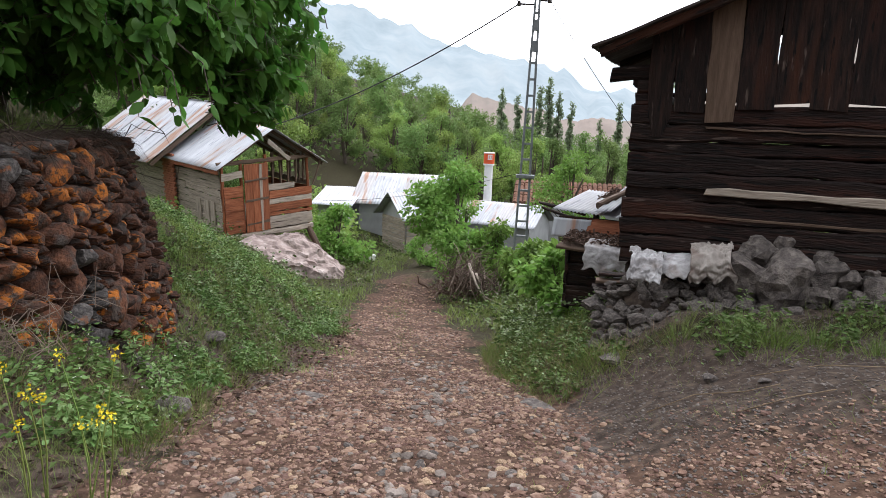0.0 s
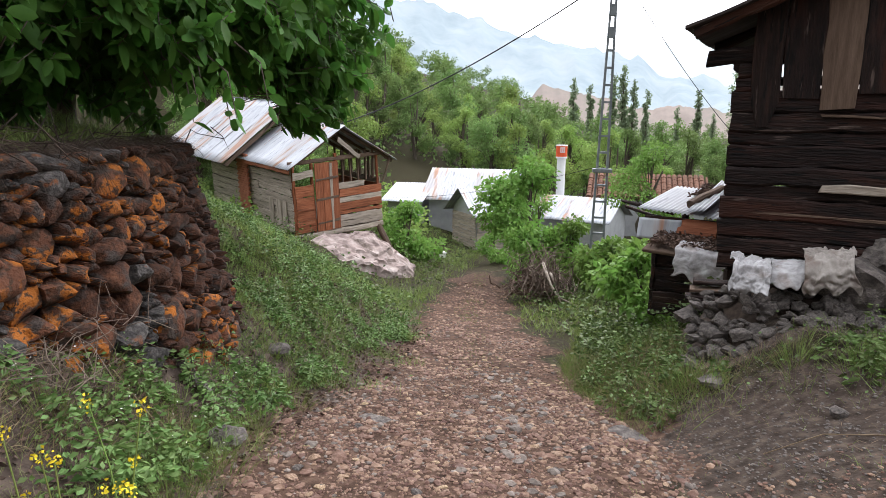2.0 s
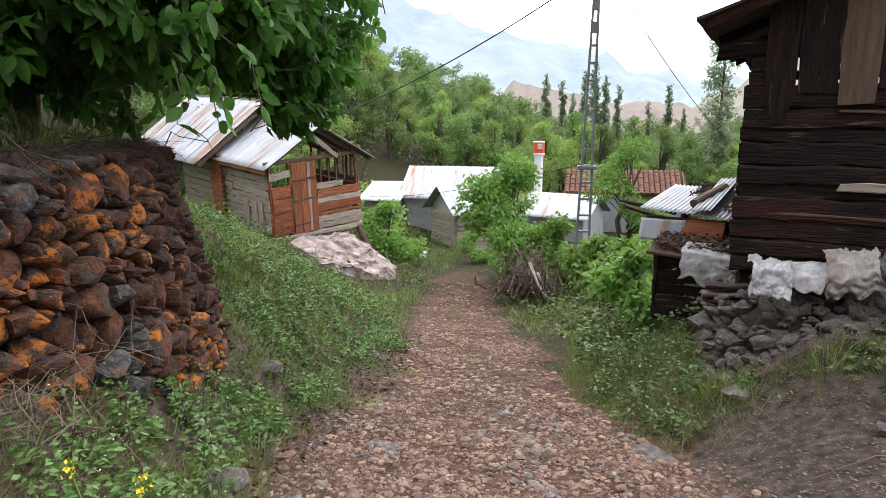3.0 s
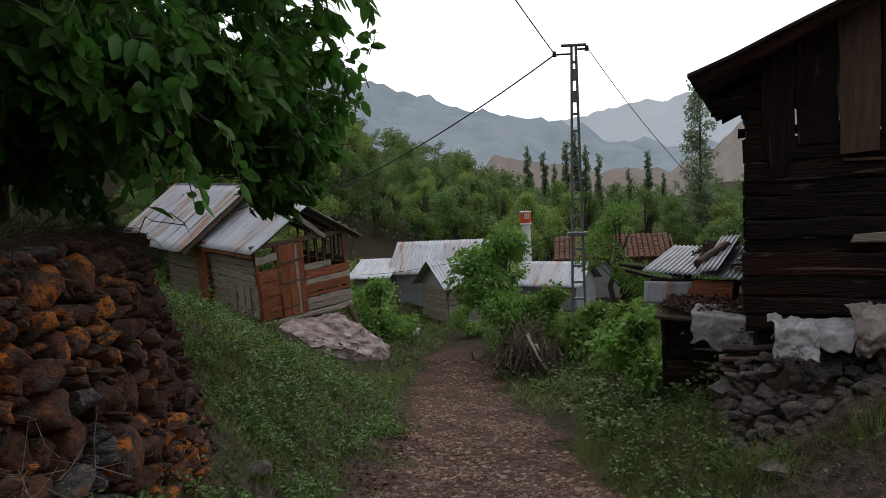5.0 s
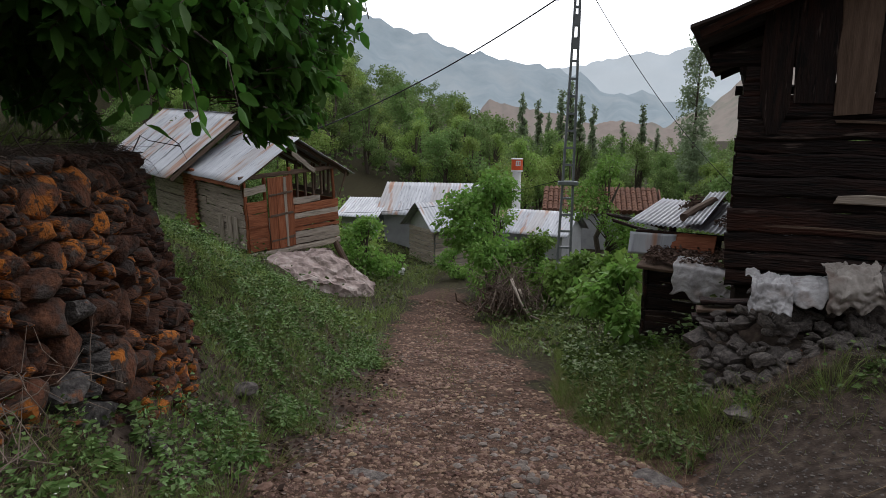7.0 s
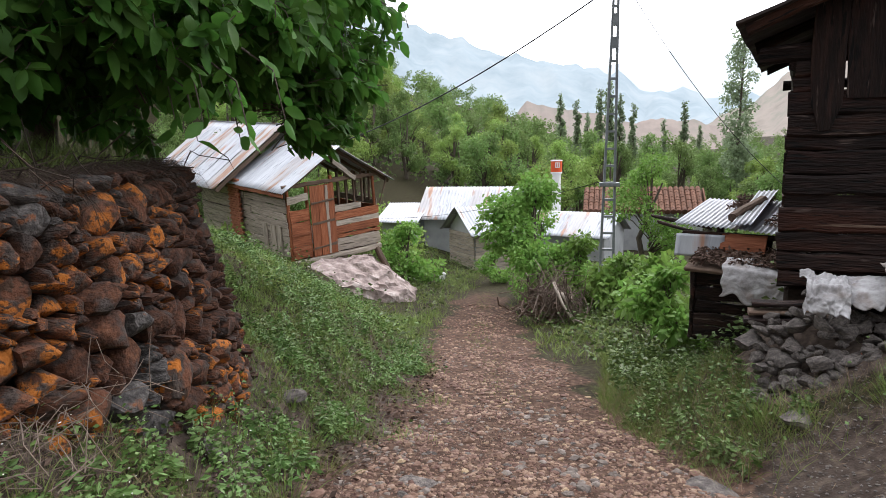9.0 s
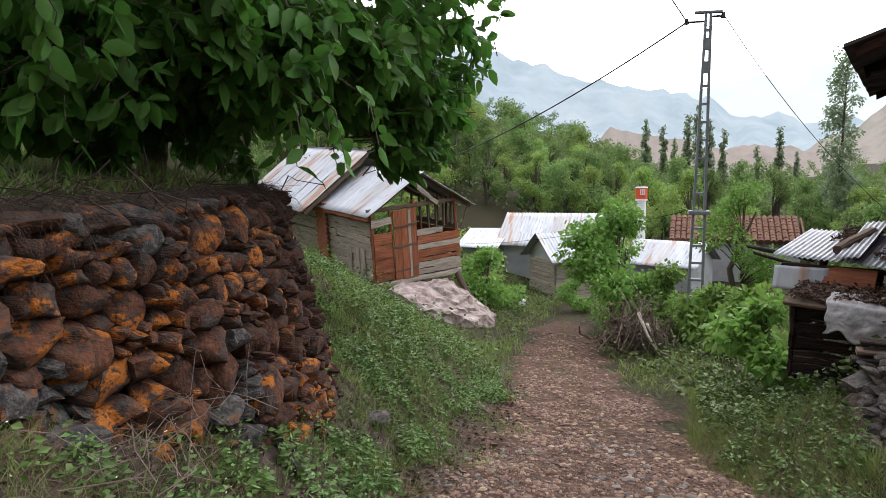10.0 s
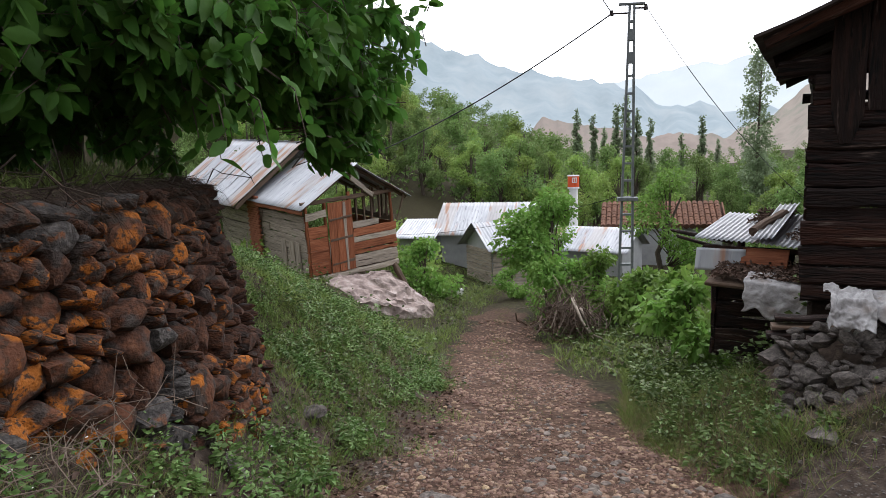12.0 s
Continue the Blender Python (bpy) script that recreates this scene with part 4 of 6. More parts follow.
hut = thing("metal_roofed_hut", "low grey hut with rust-streaked zinc roof", "hut", pose(0, 0, 0))
wall_box(hut, -10.8, -5.4, 38.5, 43.5, -6.2, -2.75, M_PLASTER, ("x", -1.1))
prism_roof(hut, -10.8, -5.4, 38.5, 43.5, -2.75, -0.95, "x", 0.5)
annexe = thing("gabled_hut", "small grey plank hut with a zinc gable roof", "hut", pose(-6.42, 36.32, 0, 0, 0, -50))
wall_box(annexe, -1.5, 1.5, -1.6, 1.6, -6.0, -2.85, M_PLASTER, ("y", -1.8))
for k in range(11):
    board("wall_board", (-1.5, -1.66, -5.6 + 0.24 * k), (1.5, -1.66, -5.6 + 0.24 * k), 0.22, 0.05, M_GREYWOOD, annexe)
    board("wall_board", (1.55, -1.6, -5.6 + 0.24 * k), (1.55, 1.6, -5.6 + 0.24 * k), 0.22, 0.05, M_GREYWOOD, annexe)
prism_roof(annexe, -1.5, 1.5, -1.6, 1.6, -3.1, -1.68, "y", 0.45)
leanto = thing("zinc_lean_to", "low lean-to with a pale zinc roof", "hut", pose(0, 0, 0))
wall_box(leanto, -13.2, -11.2, 37.5, 40, -6, -2.9, M_PLASTER)
sheet("roof_sheet", 2.8, 3.2, M_ZINC, leanto, frame_from((-13.6, 37.1, -2.85), (1, 0, 0), (0, 3, 0.9)), sag=0.05)
far_house = thing("tiled_house", "low village house with weathered red tile roof", "house", pose(0, 0, -0.4))
wall_box(far_house, -1.0, 6.5, 46, 51, -7, -2.6, M_PLASTER, ("x", -1.3))
for row in range(9):
    for col in range(22):
        f = row / 9
        me_t = "tile"
        if row == 0 and col == 0:
            bm = bmesh.new()
            bmesh.ops.create_cone(bm, segments=8, radius1=0.2, radius2=0.17, depth=0.42, cap_ends=True, matrix=pose(0, 0, 0, -90, 0, 0))
            tile_mesh = bpy.data.meshes.new("tile")
            bm.to_mesh(tile_mesh)
            bm.free()
        part("tile", tile_mesh, M_TILE, far_house, at=pose(-1.2 + 0.36 * col, 45.8 + 2.7 * f, -2.55 + 1.35 * f + R.uniform(-0.02, 0.02), 26.5, 0, R.uniform(-3, 3)))
wall_box(far_house, -1.3, 6.8, 45.9, 51.1, -2.66, -2.6, M_TILE, ("x", -1.25), "roof_deck")
side_roof = thing("zinc_roofed_house", "village house with bright zinc roof slabs", "house", pose(-1.9, 42, -0.3, 0, 0, -18))
wall_box(side_roof, -2.2, 2.6, -1.5, 2.5, -6.5, -3.7, M_PLASTER, ("x", -2.5))
prism_roof(side_roof, -2.2, 2.6, -1.5, 2.5, -3.7, -2.4, "x", 0.4)
flue = thing("chimney_drum", "white chimney pipe capped with an orange drum", "chimney", pose(-3.2, 45.5, -1.12))
for nm, r1, z0, z1, m in (("pipe", 0.3, -3.2, 0.75, M_WHITE), ("drum", 0.39, 0.75, 1.6, M_ORANGE), ("band", 0.4, 0.72, 0.86, M_WHITE), ("lid", 0.41, 1.58, 1.66, M_WHITE)):
    bm = bmesh.new()
    bmesh.ops.create_cone(bm, segments=20, radius1=r1, radius2=r1, depth=z1 - z0, cap_ends=True, matrix=Matrix.Translation((0, 0, (z0 + z1) / 2)))
    bmesh.ops.bevel(bm, geom=[e for e in bm.edges if abs((e.verts[0].co - e.verts[1].co).z) < 1e-4], offset=0.02, segments=1, affect="EDGES")
    part(nm, bm, m, flue)
bm = bmesh.new()
block(bm, 0.1, -0.385, 1.32, 0.32, 0.03, 0.36)
part("sign_patch", bm, M_WHITE, flue, "white patch with unreadable marks")
for dx in (0.0, 0.14):
    bm = bmesh.new()
    block(bm, dx + 0.04, -0.405, 1.32, 0.05, 0.015, 0.24)
    part("mark", bm, M_ORANGE, flue)


# ---- slumped store beside the barn ----
def build_store():
    st = thing("lean_to_store", "slumped plank store with corrugated roofs under debris", "shed", pose(1.42, 10.45, -0.6, 0, 0, -24))
    # low dark body
    for k in range(6):
        board("wall_board", (0.25, 0.05 + 0.03 * k, -0.45 + 0.2 * k), (2.4, 0.1 + 0.02 * k, -0.45 + 0.2 * k), 0.19, 0.05, M_DARKWOOD, st)
        board("wall_board", (0.2, 0.1, -0.45 + 0.2 * k), (0.2, 1.6, -0.45 + 0.2 * k), 0.19, 0.05, M_DARKWOOD, st)
    for xx in (0.2, 1.2, 2.35):
        board("post", (xx, 0.2, -0.6), (xx, 0.2, 1.1), 0.12, 0.12, M_DARKWOOD, st, up=(1, 0, 0))
        board("post", (xx, 1.5, -0.6), (xx, 1.5, 1.3), 0.12, 0.12, M_DARKWOOD, st, up=(1, 0, 0))
    # upper roof
    sheet("roof_sheet", 1.0, 1.75, M_ZINC, st, frame_from((-0.05, -0.1, 1.24), (1, 0, -0.04), (0.25, 1.7, 0.22)), "white corrugated roof sheet under leaf litter", pitch=0.07, amp=0.013)
    sheet("roof_sheet", 1.25, 1.75, M_ZINC, st, frame_from((0.92, -0.14, 1.2), (1, 0, -0.08), (0.25, 1.7, 0.27)), "white corrugated roof sheet under leaf litter", pitch=0.07, amp=0.013)
    sheet("roof_sheet", 0.3, 1.8, M_ZINC, st, frame_from((0.78, -0.18, 1.26), (1, 0, 0.1), (0.25, 1.7, 0.36)), "bright corrugated strip", pitch=0.07, amp=0.013)
    board("log", (0.72, 0.2, 1.33), (0.95, 1.1, 1.52), 0.14, 0.14, M_BROWNWOOD, st, "rotten brown log on the roof")
    board("beam", (0.05, -0.02, 1.1), (2.4, -0.02, 1.08), 0.07, 0.08, M_DARKWOOD, st)
    board("beam", (-0.5, 0.5, 1.14), (0.3, 0.3, 1.04), 0.05, 0.05, M_DARKWOOD, st)
    board("beam", (-0.75, 0.9, 1.2), (0.3, 0.6, 1.1), 0.06, 0.06, M_DARKWOOD, st)
    # shelf of bent sheet and red panel
    sheet("side_sheet", 0.7, 0.34, M_ZINC, st, frame_from((0.0, -0.2, 0.76), (1, 0, 0.02), (0, 0.1, 0.3)), "grey corrugated sheet on edge", pitch=0.5, amp=0.006)
    bm = bmesh.new()
    block(bm, 0.95, -0.12, 0.98, 0.62, 0.03, 0.3, pose(0, 0, 0, -25, 0, -2))
    bmesh.ops.bevel(bm, geom=bm.edges[:], offset=0.006, segments=1, affect="EDGES")
    part("rust_panel", bm, M_REDWOOD, st, "rust-red metal panel")
    bm = bmesh.new()
    block(bm, 1.3, -0.3, 0.72, 2.0, 0.75, 0.06, pose(0, 0, 0, 14, 1, 0))
    bmesh.ops.bevel(bm, geom=bm.edges[:], offset=0.015, segments=1, affect="EDGES")
    part("shelf", bm, M_BROWNWOOD, st)
    # litter on both roofs
    n = 7500
    u, v = rng.random(n), rng.random(n)
    a = rng.random(n) < 0.55
    x = np.where(a, 0.5 + 1.7 * u, 0.38 + 1.85 * u)
    y = np.where(a, 0.1 + 1.5 * v, -0.62 + 0.6 * v)
    keep = ~(a & (np.abs(x - 0.97 - 0.14 * y) < 0.18)) & ~(a & (x < 0.75) & (v < 0.4))
    x, y, a = x[keep], y[keep], a[keep]
    z = np.where(a, 1.25 + 0.16 * y - 0.05 * (x - 1), 0.88 + 0.25 * (y + 0.1)) + 0.05 * rng.random(len(x))
    w = rng.normal(size=(len(x), 3))
    w[:, 2] *= 0.3
    ob = part("leaf_litter", leaf_cloud("leaf_litter", np.stack([x, y, z], 1), w, rng.uniform(0.03, 0.09, len(x)), M_LITTER, 0.5, "quad"), None, st, "grey-brown dead leaves")
    ob["kind"] = "stuff"
    return st


store = build_store()


def crumpled(name, label, at, w, back, front, material, seed, fold=0.06):
    """A crumpled sheet that lies over stones for `back` metres and falls over their edge for `front` metres."""
    n, m = 44, 40
    total = back + front
    vs, fs = [], []
    for lay in (0, 1):
        for j in range(m + 1):
            for i in range(n + 1):
                u, v = i / n - 0.5, j / m
                ragged = 1 + 0.22 * noise.noise(Vector((u * 4.5, seed, 2)))
                run = v * total * ragged
                bend = min(1.0, max(0.0, (run - back + 0.1) / 0.2))
                y = back - min(run, back) - 0.07 * bend - 0.38 * max(0, run - back)
                z = -0.03 * bend - max(0.0, run - back)
                p = Vector((u * w * 5 + 1.5 * run, run * 5, seed))
                crease = 1.0 * abs(noise.noise(p * 0.9)) + 0.8 * abs(noise.noise(p * 2.1 + Vector((3, 1, 7)))) + 0.6 * abs(noise.noise(p * 4.7)) + 0.6 * noise.noise(p * 0.5)
                lift = fold * crease - 0.007 * lay
                x = u * w * (1 + 0.18 * noise.noise(Vector((v * 4, seed, 0)))) + 0.04 * noise.noise(p * 1.3 + Vector((9, 0, 0)))
                vs.append((x, y - lift * bend, z + lift * (1 - 0.7 * bend)))
    k = (n + 1) * (m + 1)
    for j in range(m):
        for i in range(n):
            a = j * (n + 1) + i
            fs.append((a, a + n + 1, a + n + 2, a + 1))
            fs.append((a + k, a + k + 1, a + k + n + 2, a + k + n + 1))
    rim = list(range(n + 1)) + [j * (n + 1) + n for j in range(1, m + 1)] + [m * (n + 1) + i for i in range(n - 1, -1, -1)] + [j * (n + 1) for j in range(m - 1, 0, -1)]
    for a, b in zip(rim, rim[1:] + rim[:1]):
        fs.append((a, b, b + k, a + k))
    return tagged(part(name, mesh_of(name, vs, fs, material), None, at=at, smooth=True), label, "sack")


crumpled("plastic_sack", "crumpled dirty white plastic sack on a stone heap", pose(2.6, 7.42, 0.36, 0, 6, -6), 0.42, 0.34, 0.26, M_CLOTH, 3.0, 0.085)
crumpled("white_sheet", "dirty white plastic sheet spread over stones", pose(3.02, 7.5, 0.3, 8, -4, -8), 0.5, 0.42, 0.12, M_CLOTH, 7.0, 0.035)
crumpled("tan_sack", "torn beige sack slumped over a stone heap", pose(3.42, 7.45, 0.47, 6, -8, -14), 0.52, 0.36, 0.3, M_TAN, 11.0, 0.09)
crumpled("plastic_sheet", "dirty white plastic sheet hanging from a store roof", store.matrix_basis @ pose(1.36, -0.7, 0.73, 12, 3, 0), 1.0, 0.3, 0.34, M_CLOTH, 15.0, 0.03)

# boulders against the barn
BOULDERS = [(3.93, 7.7, 0.16, 0.72, 0.6), (4.18, 7.95, 0.45, 0.5, 0.36), (4.5, 8.0, 0.6, 0.36, 0.28), (4.43, 7.62, 0.12, 0.72, 0.68), (4.66, 7.9, 0.42, 0.32, 0.26), (4.95, 7.9, 0.5, 0.42, 0.3), (4.93, 7.7, 0.24, 0.5, 0.38), (4.78, 7.5, -0.02, 0.3, 0.22), (5.02, 7.5, 0.02, 0.3, 0.26), (5.22, 7.65, 0.15, 0.32, 0.28), (5.35, 7.5, -0.08, 0.36, 0.42), (5.6, 7.45, 0.02, 0.55, 0.52), (5.5, 7.8, 0.28, 0.34, 0.28), (6.05, 7.5, 0.08, 0.6, 0.5), (6.5, 7.55, 0.1, 0.5, 0.45), (5.9, 7.75, 0.4, 0.4, 0.3)]
for k, (x, y, z, w, h) in enumerate(BOULDERS):
    ob = part("boulder", stone_mesh(400 + k, 1.0, 3, 0.3), M_STONE, at=pose(x, y, z - 0.02, R.uniform(-20, 20), R.uniform(-20, 20), R.uniform(0, 360)) @ Matrix.Diagonal((w * 1.26, w * 1.1, h * 1.34, 1)))
    tagged(ob, "rough grey boulder piled against the barn", "boulder", group="boulders against the barn")

STONES = [stone_mesh(k, R.uniform(0.6, 0.85), 2) for k in range(14)]
LOW_STONES = [stone_mesh(60 + k, 0.6, 1, 0.3) for k in range(10)]


def stone_at(name, m, material, parent=None):
    base = R.choice(STONES)
    key = base.name + material.name
    me = bpy.data.meshes.get(key)
    if me is None:
        me = base.copy()
        me.name = key
        me.materials.clear()
        me.materials.append(material)
    ob = new(name, me)
    ob.matrix_basis = m
    if parent is not None:
        ob.parent = parent
    return ob


def block_stone(seed):
    """One quarried, angular stone, about 1 along each side, with broken faces."""
    rr = random.Random(seed)
    bm = bmesh.new()
    bmesh.ops.create_cube(bm, size=1.0)
    bmesh.ops.subdivide_edges(bm, edges=bm.edges[:], cuts=4, use_grid_fill=True)
    cuts = []
    for _ in range(14):
        d = Vector((rr.gauss(0, 1), rr.gauss(0, 0.8), rr.gauss(0, 1))).normalized()
        cuts.append((d, rr.uniform(0.38, 0.52)))
    off = Vector((rr.random() * 50, rr.random() * 50, rr.random() * 50))
    for v in bm.verts:
        ball = v.co.normalized() * 0.56
        v.co = v.co.lerp(ball, 0.16)
        for d, far in cuts:
            over = v.co.dot(d) - far
            if over > 0:
                v.co -= d * over
        v.co *= 1 + 0.24 * noise.noise(v.co * 2.2 + off) + 0.07 * noise.noise(v.co * 6 - off)
    me = bpy.data.meshes.new("wall_stone")
    bm.to_mesh(me)
    bm.free()
    me.polygons.foreach_set("use_smooth", [True] * len(me.polygons))
    me.set_sharp_from_angle(angle=0.7)
    return me


WALL_STONES = {m.name: [] for m in (M_LICHEN, M_RUSTSTONE, M_WALLGREY, M_STONE)}
for k in range(14):
    base = block_stone(900 + k)
    for m in (M_LICHEN, M_RUSTSTONE, M_WALLGREY, M_STONE):
        me = base.copy()
        me.materials.append(m)
        WALL_STONES[m.name].append(me)


heap = thing("stone_heap", "loose heap of grey rubble stones below the sacks", "stone heap", pose(0, 0, 0))
for k in range(298):
    x = R.uniform(2.0, 3.95) if k % 6 else R.uniform(4, 5.9)
    f = R.random()
    y = 7.0 + 0.85 * f + (0.15 if x < 2.4 else 0)
    top = -0.5 + 0.72 * f if x < 4.0 else -0.4 + 0.3 * f
    top -= 1.1 * max(0, 2.5 - x)
    z = max(top, float(ground_z(x, y)) + 0.02) + R.uniform(-0.06, 0.02)
    s = R.choice((R.uniform(0.06, 0.12), R.uniform(0.1, 0.21)))
    ob = new("stone", R.choice(WALL_STONES[M_STONE.name]))
    ob.matrix_basis = pose(x, y, z, R.uniform(-30, 30), R.uniform(-30, 30), R.uniform(0, 360)) @ Matrix.Diagonal((s * R.uniform(1.1, 1.6), s * R.uniform(0.8, 1.2), s * R.uniform(0.5, 0.9), 1))
    ob.parent = heap
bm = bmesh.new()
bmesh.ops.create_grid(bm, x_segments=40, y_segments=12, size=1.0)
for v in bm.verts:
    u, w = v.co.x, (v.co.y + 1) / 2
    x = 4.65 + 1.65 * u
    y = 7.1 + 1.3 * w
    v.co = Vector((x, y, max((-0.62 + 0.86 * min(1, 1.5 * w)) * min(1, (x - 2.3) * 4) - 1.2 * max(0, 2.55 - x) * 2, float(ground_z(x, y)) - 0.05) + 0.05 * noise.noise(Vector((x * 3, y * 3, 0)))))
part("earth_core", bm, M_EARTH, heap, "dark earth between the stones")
for dx, dy, rz in ((0, 0, 12), (0.13, -0.03, -20)):
    b = bmesh.new()
    block(b, 0, 0, 0, 0.2, 0.1, 0.1)
    bmesh.ops.bevel(b, geom=b.edges[:], offset=0.012, segments=1, affect="EDGES")
    tagged(part("brick", b, M_BRICK, at=pose(2.98 + dx, 7.2 + dy, -0.36, 8, 14, rz)), "broken red brick in the rubble", "brick", group="broken bricks")

# planks stacked at the barn's corner
for k in range(3):
    ob = board("loose_plank", (1.98 + 0.05 * k, 8.3 + 0.04 * k, -0.28 + 0.09 * k), (3.0, 8.2 + 0.03 * k, -0.22 + 0.09 * k), 0.06, 0.22, M_BROWNWOOD if k in (1, 4) else M_DARKWOOD, None)
    tagged(ob, "weathered plank stacked at the barn corner", "plank", group="stacked planks")


# ---- dry stone wall ----
def wall_frame(s):
    """Place and outward way on the wall's foot at arc length s from y = -1."""
    pts = [(-3.75, -1.0), (-3.3, 1.0), (-3.0, 2.2), (-2.9, 3.4), (-2.95, 4.4), (-3.1, 5.2), (-3.38, 5.95), (-4.0, 6.45), (-5.0, 6.7), (-6.4, 6.8)]
    for a, b in zip(pts, pts[1:]):
        d = math.hypot(b[0] - a[0], b[1] - a[1])
        if s <= d or b == pts[-1]:
            t = s / d
            return a[0] + (b[0] - a[0]) * t, a[1] + (b[1] - a[1]) * t, math.degrees(math.atan2(b[1] - a[1], b[0] - a[0]))
        s -= d


wall = thing("wall_dry_stone", "dry stone retaining wall with orange lichen", "stone wall", kind="structure")
# terrace earth behind the stones, coloured near black so the gaps look shaded
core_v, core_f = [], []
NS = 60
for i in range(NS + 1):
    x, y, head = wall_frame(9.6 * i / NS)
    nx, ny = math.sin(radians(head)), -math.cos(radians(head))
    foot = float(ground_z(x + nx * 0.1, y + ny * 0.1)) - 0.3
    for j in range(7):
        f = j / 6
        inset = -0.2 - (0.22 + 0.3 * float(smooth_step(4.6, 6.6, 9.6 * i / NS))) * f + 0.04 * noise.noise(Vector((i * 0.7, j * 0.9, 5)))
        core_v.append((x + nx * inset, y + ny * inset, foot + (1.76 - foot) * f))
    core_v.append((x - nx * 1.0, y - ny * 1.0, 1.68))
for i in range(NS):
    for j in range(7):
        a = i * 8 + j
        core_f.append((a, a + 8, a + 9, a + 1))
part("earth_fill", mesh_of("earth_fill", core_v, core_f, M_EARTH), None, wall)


def wall_batter(s):
    return 0.22 + 0.3 * float(smooth_step(4.6, 6.6, s))


def wall_stone(s, z, w, h, deep, m, turn=7.0, out=0.0):
    x, y, head = wall_frame(s)
    nx, ny = math.sin(radians(head)), -math.cos(radians(head))
    foot = float(ground_z(x + nx * 0.15, y + ny * 0.15))
    f = max(0.0, (z - foot) / max(0.3, 1.76 - foot))
    inset = 0.1 - deep / 2 - wall_batter(s) * f + out
    ob = new("stone", R.choice(WALL_STONES[m.name]))
    ob.matrix_basis = pose(x + nx * inset, y + ny * inset, z, R.gauss(0, turn), R.gauss(0, turn), head + R.gauss(0, turn)) @ Matrix.Diagonal((w * R.choice((-1, 1)), deep, h, 1))
    ob.parent = wall


# rubble laid bottom up: each stone goes to the lowest place that is still open
WR = random.Random(21)
STEP = 0.02
skyline = []
for i in range(int(9.5 / STEP)):
    x, y, head = wall_frame(i * STEP)
    skyline.append(float(ground_z(x + 0.15 * math.sin(radians(head)), y - 0.15 * math.cos(radians(head)))) - 0.12)
while True:
    i = skyline.index(min(skyline))
    low = skyline[i]
    if low > 1.66:
        break
    a = b = i
    while a > 0 and abs(skyline[a - 1] - low) < 0.05:
        a -= 1
    while b < len(skyline) - 1 and abs(skyline[b + 1] - low) < 0.05:
        b += 1
    room = (b - a + 1) * STEP
    pick = WR.random()
    w = WR.uniform(0.22, 0.4) if pick < 0.25 else WR.uniform(0.13, 0.24) if pick < 0.7 else WR.uniform(0.07, 0.13)
    if a * STEP > 4.8:
        w *= 0.8
    if room - w < 0.07:
        w = min(room, 0.5)
    w = max(w, 0.06)
    h = min(0.3, max(0.07, w * WR.uniform(0.55, 1.05)))
    if h > 1.74 - low:
        h = max(0.08, 1.74 - low)
    n = max(1, round(w / STEP))
    a = a if WR.random() < 0.5 else max(a, b - n + 1)
    span = range(a, min(a + n, len(skyline)))
    s_mid, z_mid = (a + n / 2) * STEP, low + h / 2
    mossy = noise.noise(Vector((s_mid * 1.1, z_mid * 1.3, 4.0))) + WR.uniform(-0.35, 0.35) - 0.12 * (z_mid - 0.7) * (s_mid > 3.6)
    m = M_LICHEN if mossy > 0.06 else M_WALLGREY if mossy < -0.2 and s_mid < 5.2 else M_RUSTSTONE
    wall_stone(s_mid, z_mid, w * 1.12, h * 1.16, WR.uniform(0.3, 0.44), m, out=WR.uniform(-0.06, 0.05))
    for k in span:
        skyline[k] = low + h
# great stones that sit proud in the wall
for s, z, w, h, m in ((2.95, 1.12, 0.62, 0.42, M_LICHEN), (2.35, 1.1, 0.46, 0.44, M_LICHEN), (2.75, 0.68, 0.66, 0.24, M_RUSTSTONE), (3.3, 1.45, 0.4, 0.22, M_LICHEN), (3.75, 0.86, 0.34, 0.34, M_LICHEN), (3.5, 0.42, 0.46, 0.3, M_WALLGREY), (4.15, 0.38, 0.4, 0.24, M_LICHEN), (5.3, 0.12, 0.3, 0.46, M_LICHEN)):
    wall_stone(s, z, w * 1.1, h * 1.1, 0.5, m, 5.0, 0.05)
ob = stone_at("stone_slab", pose(-2.62, 4.2, float(ground_z(-2.62, 4.2)) + 0.1, 10, 55, 30) @ Matrix.Diagonal((0.3, 0.22, 0.12, 1)), M_STONE)
tagged(ob, "pale flat stone slab leaning in the weeds", "stone")
for x, y, s, lab in ((-3.05, 6.3, 0.36, "dark hollowed rock half buried in the bank"), (-3.1, 5.1, 0.2, "pale flat stone at the wall corner"), (-1.78, 3.35, 0.34, "grey stone lying at the lane's edge"), (3.0, 5.2, 0.17, "pale stone on bare dark earth"), (1.25, 5.65, 0.5, "flat grey rock bedded in the lane"), (-1.15, 4.85, 0.32, "flat brown rock bedded in the lane"), (3.35, 4.75, 0.13, "small grey stone on bare earth"), (2.2, 6.5, 0.42, "flat grey slab below the heap")):
    flatness = 0.28 if "bedded" in lab or "slab" in lab else 0.75
    ob = stone_at("loose_stone", pose(x, y, float(ground_z(x, y)) + s * (0.02 if flatness < 0.5 else 0.2), 4, 5, R.uniform(0, 360)) @ Matrix.Diagonal((s * 1.2, s, s * flatness, 1)), M_STONE)
    tagged(ob, lab, "stone")

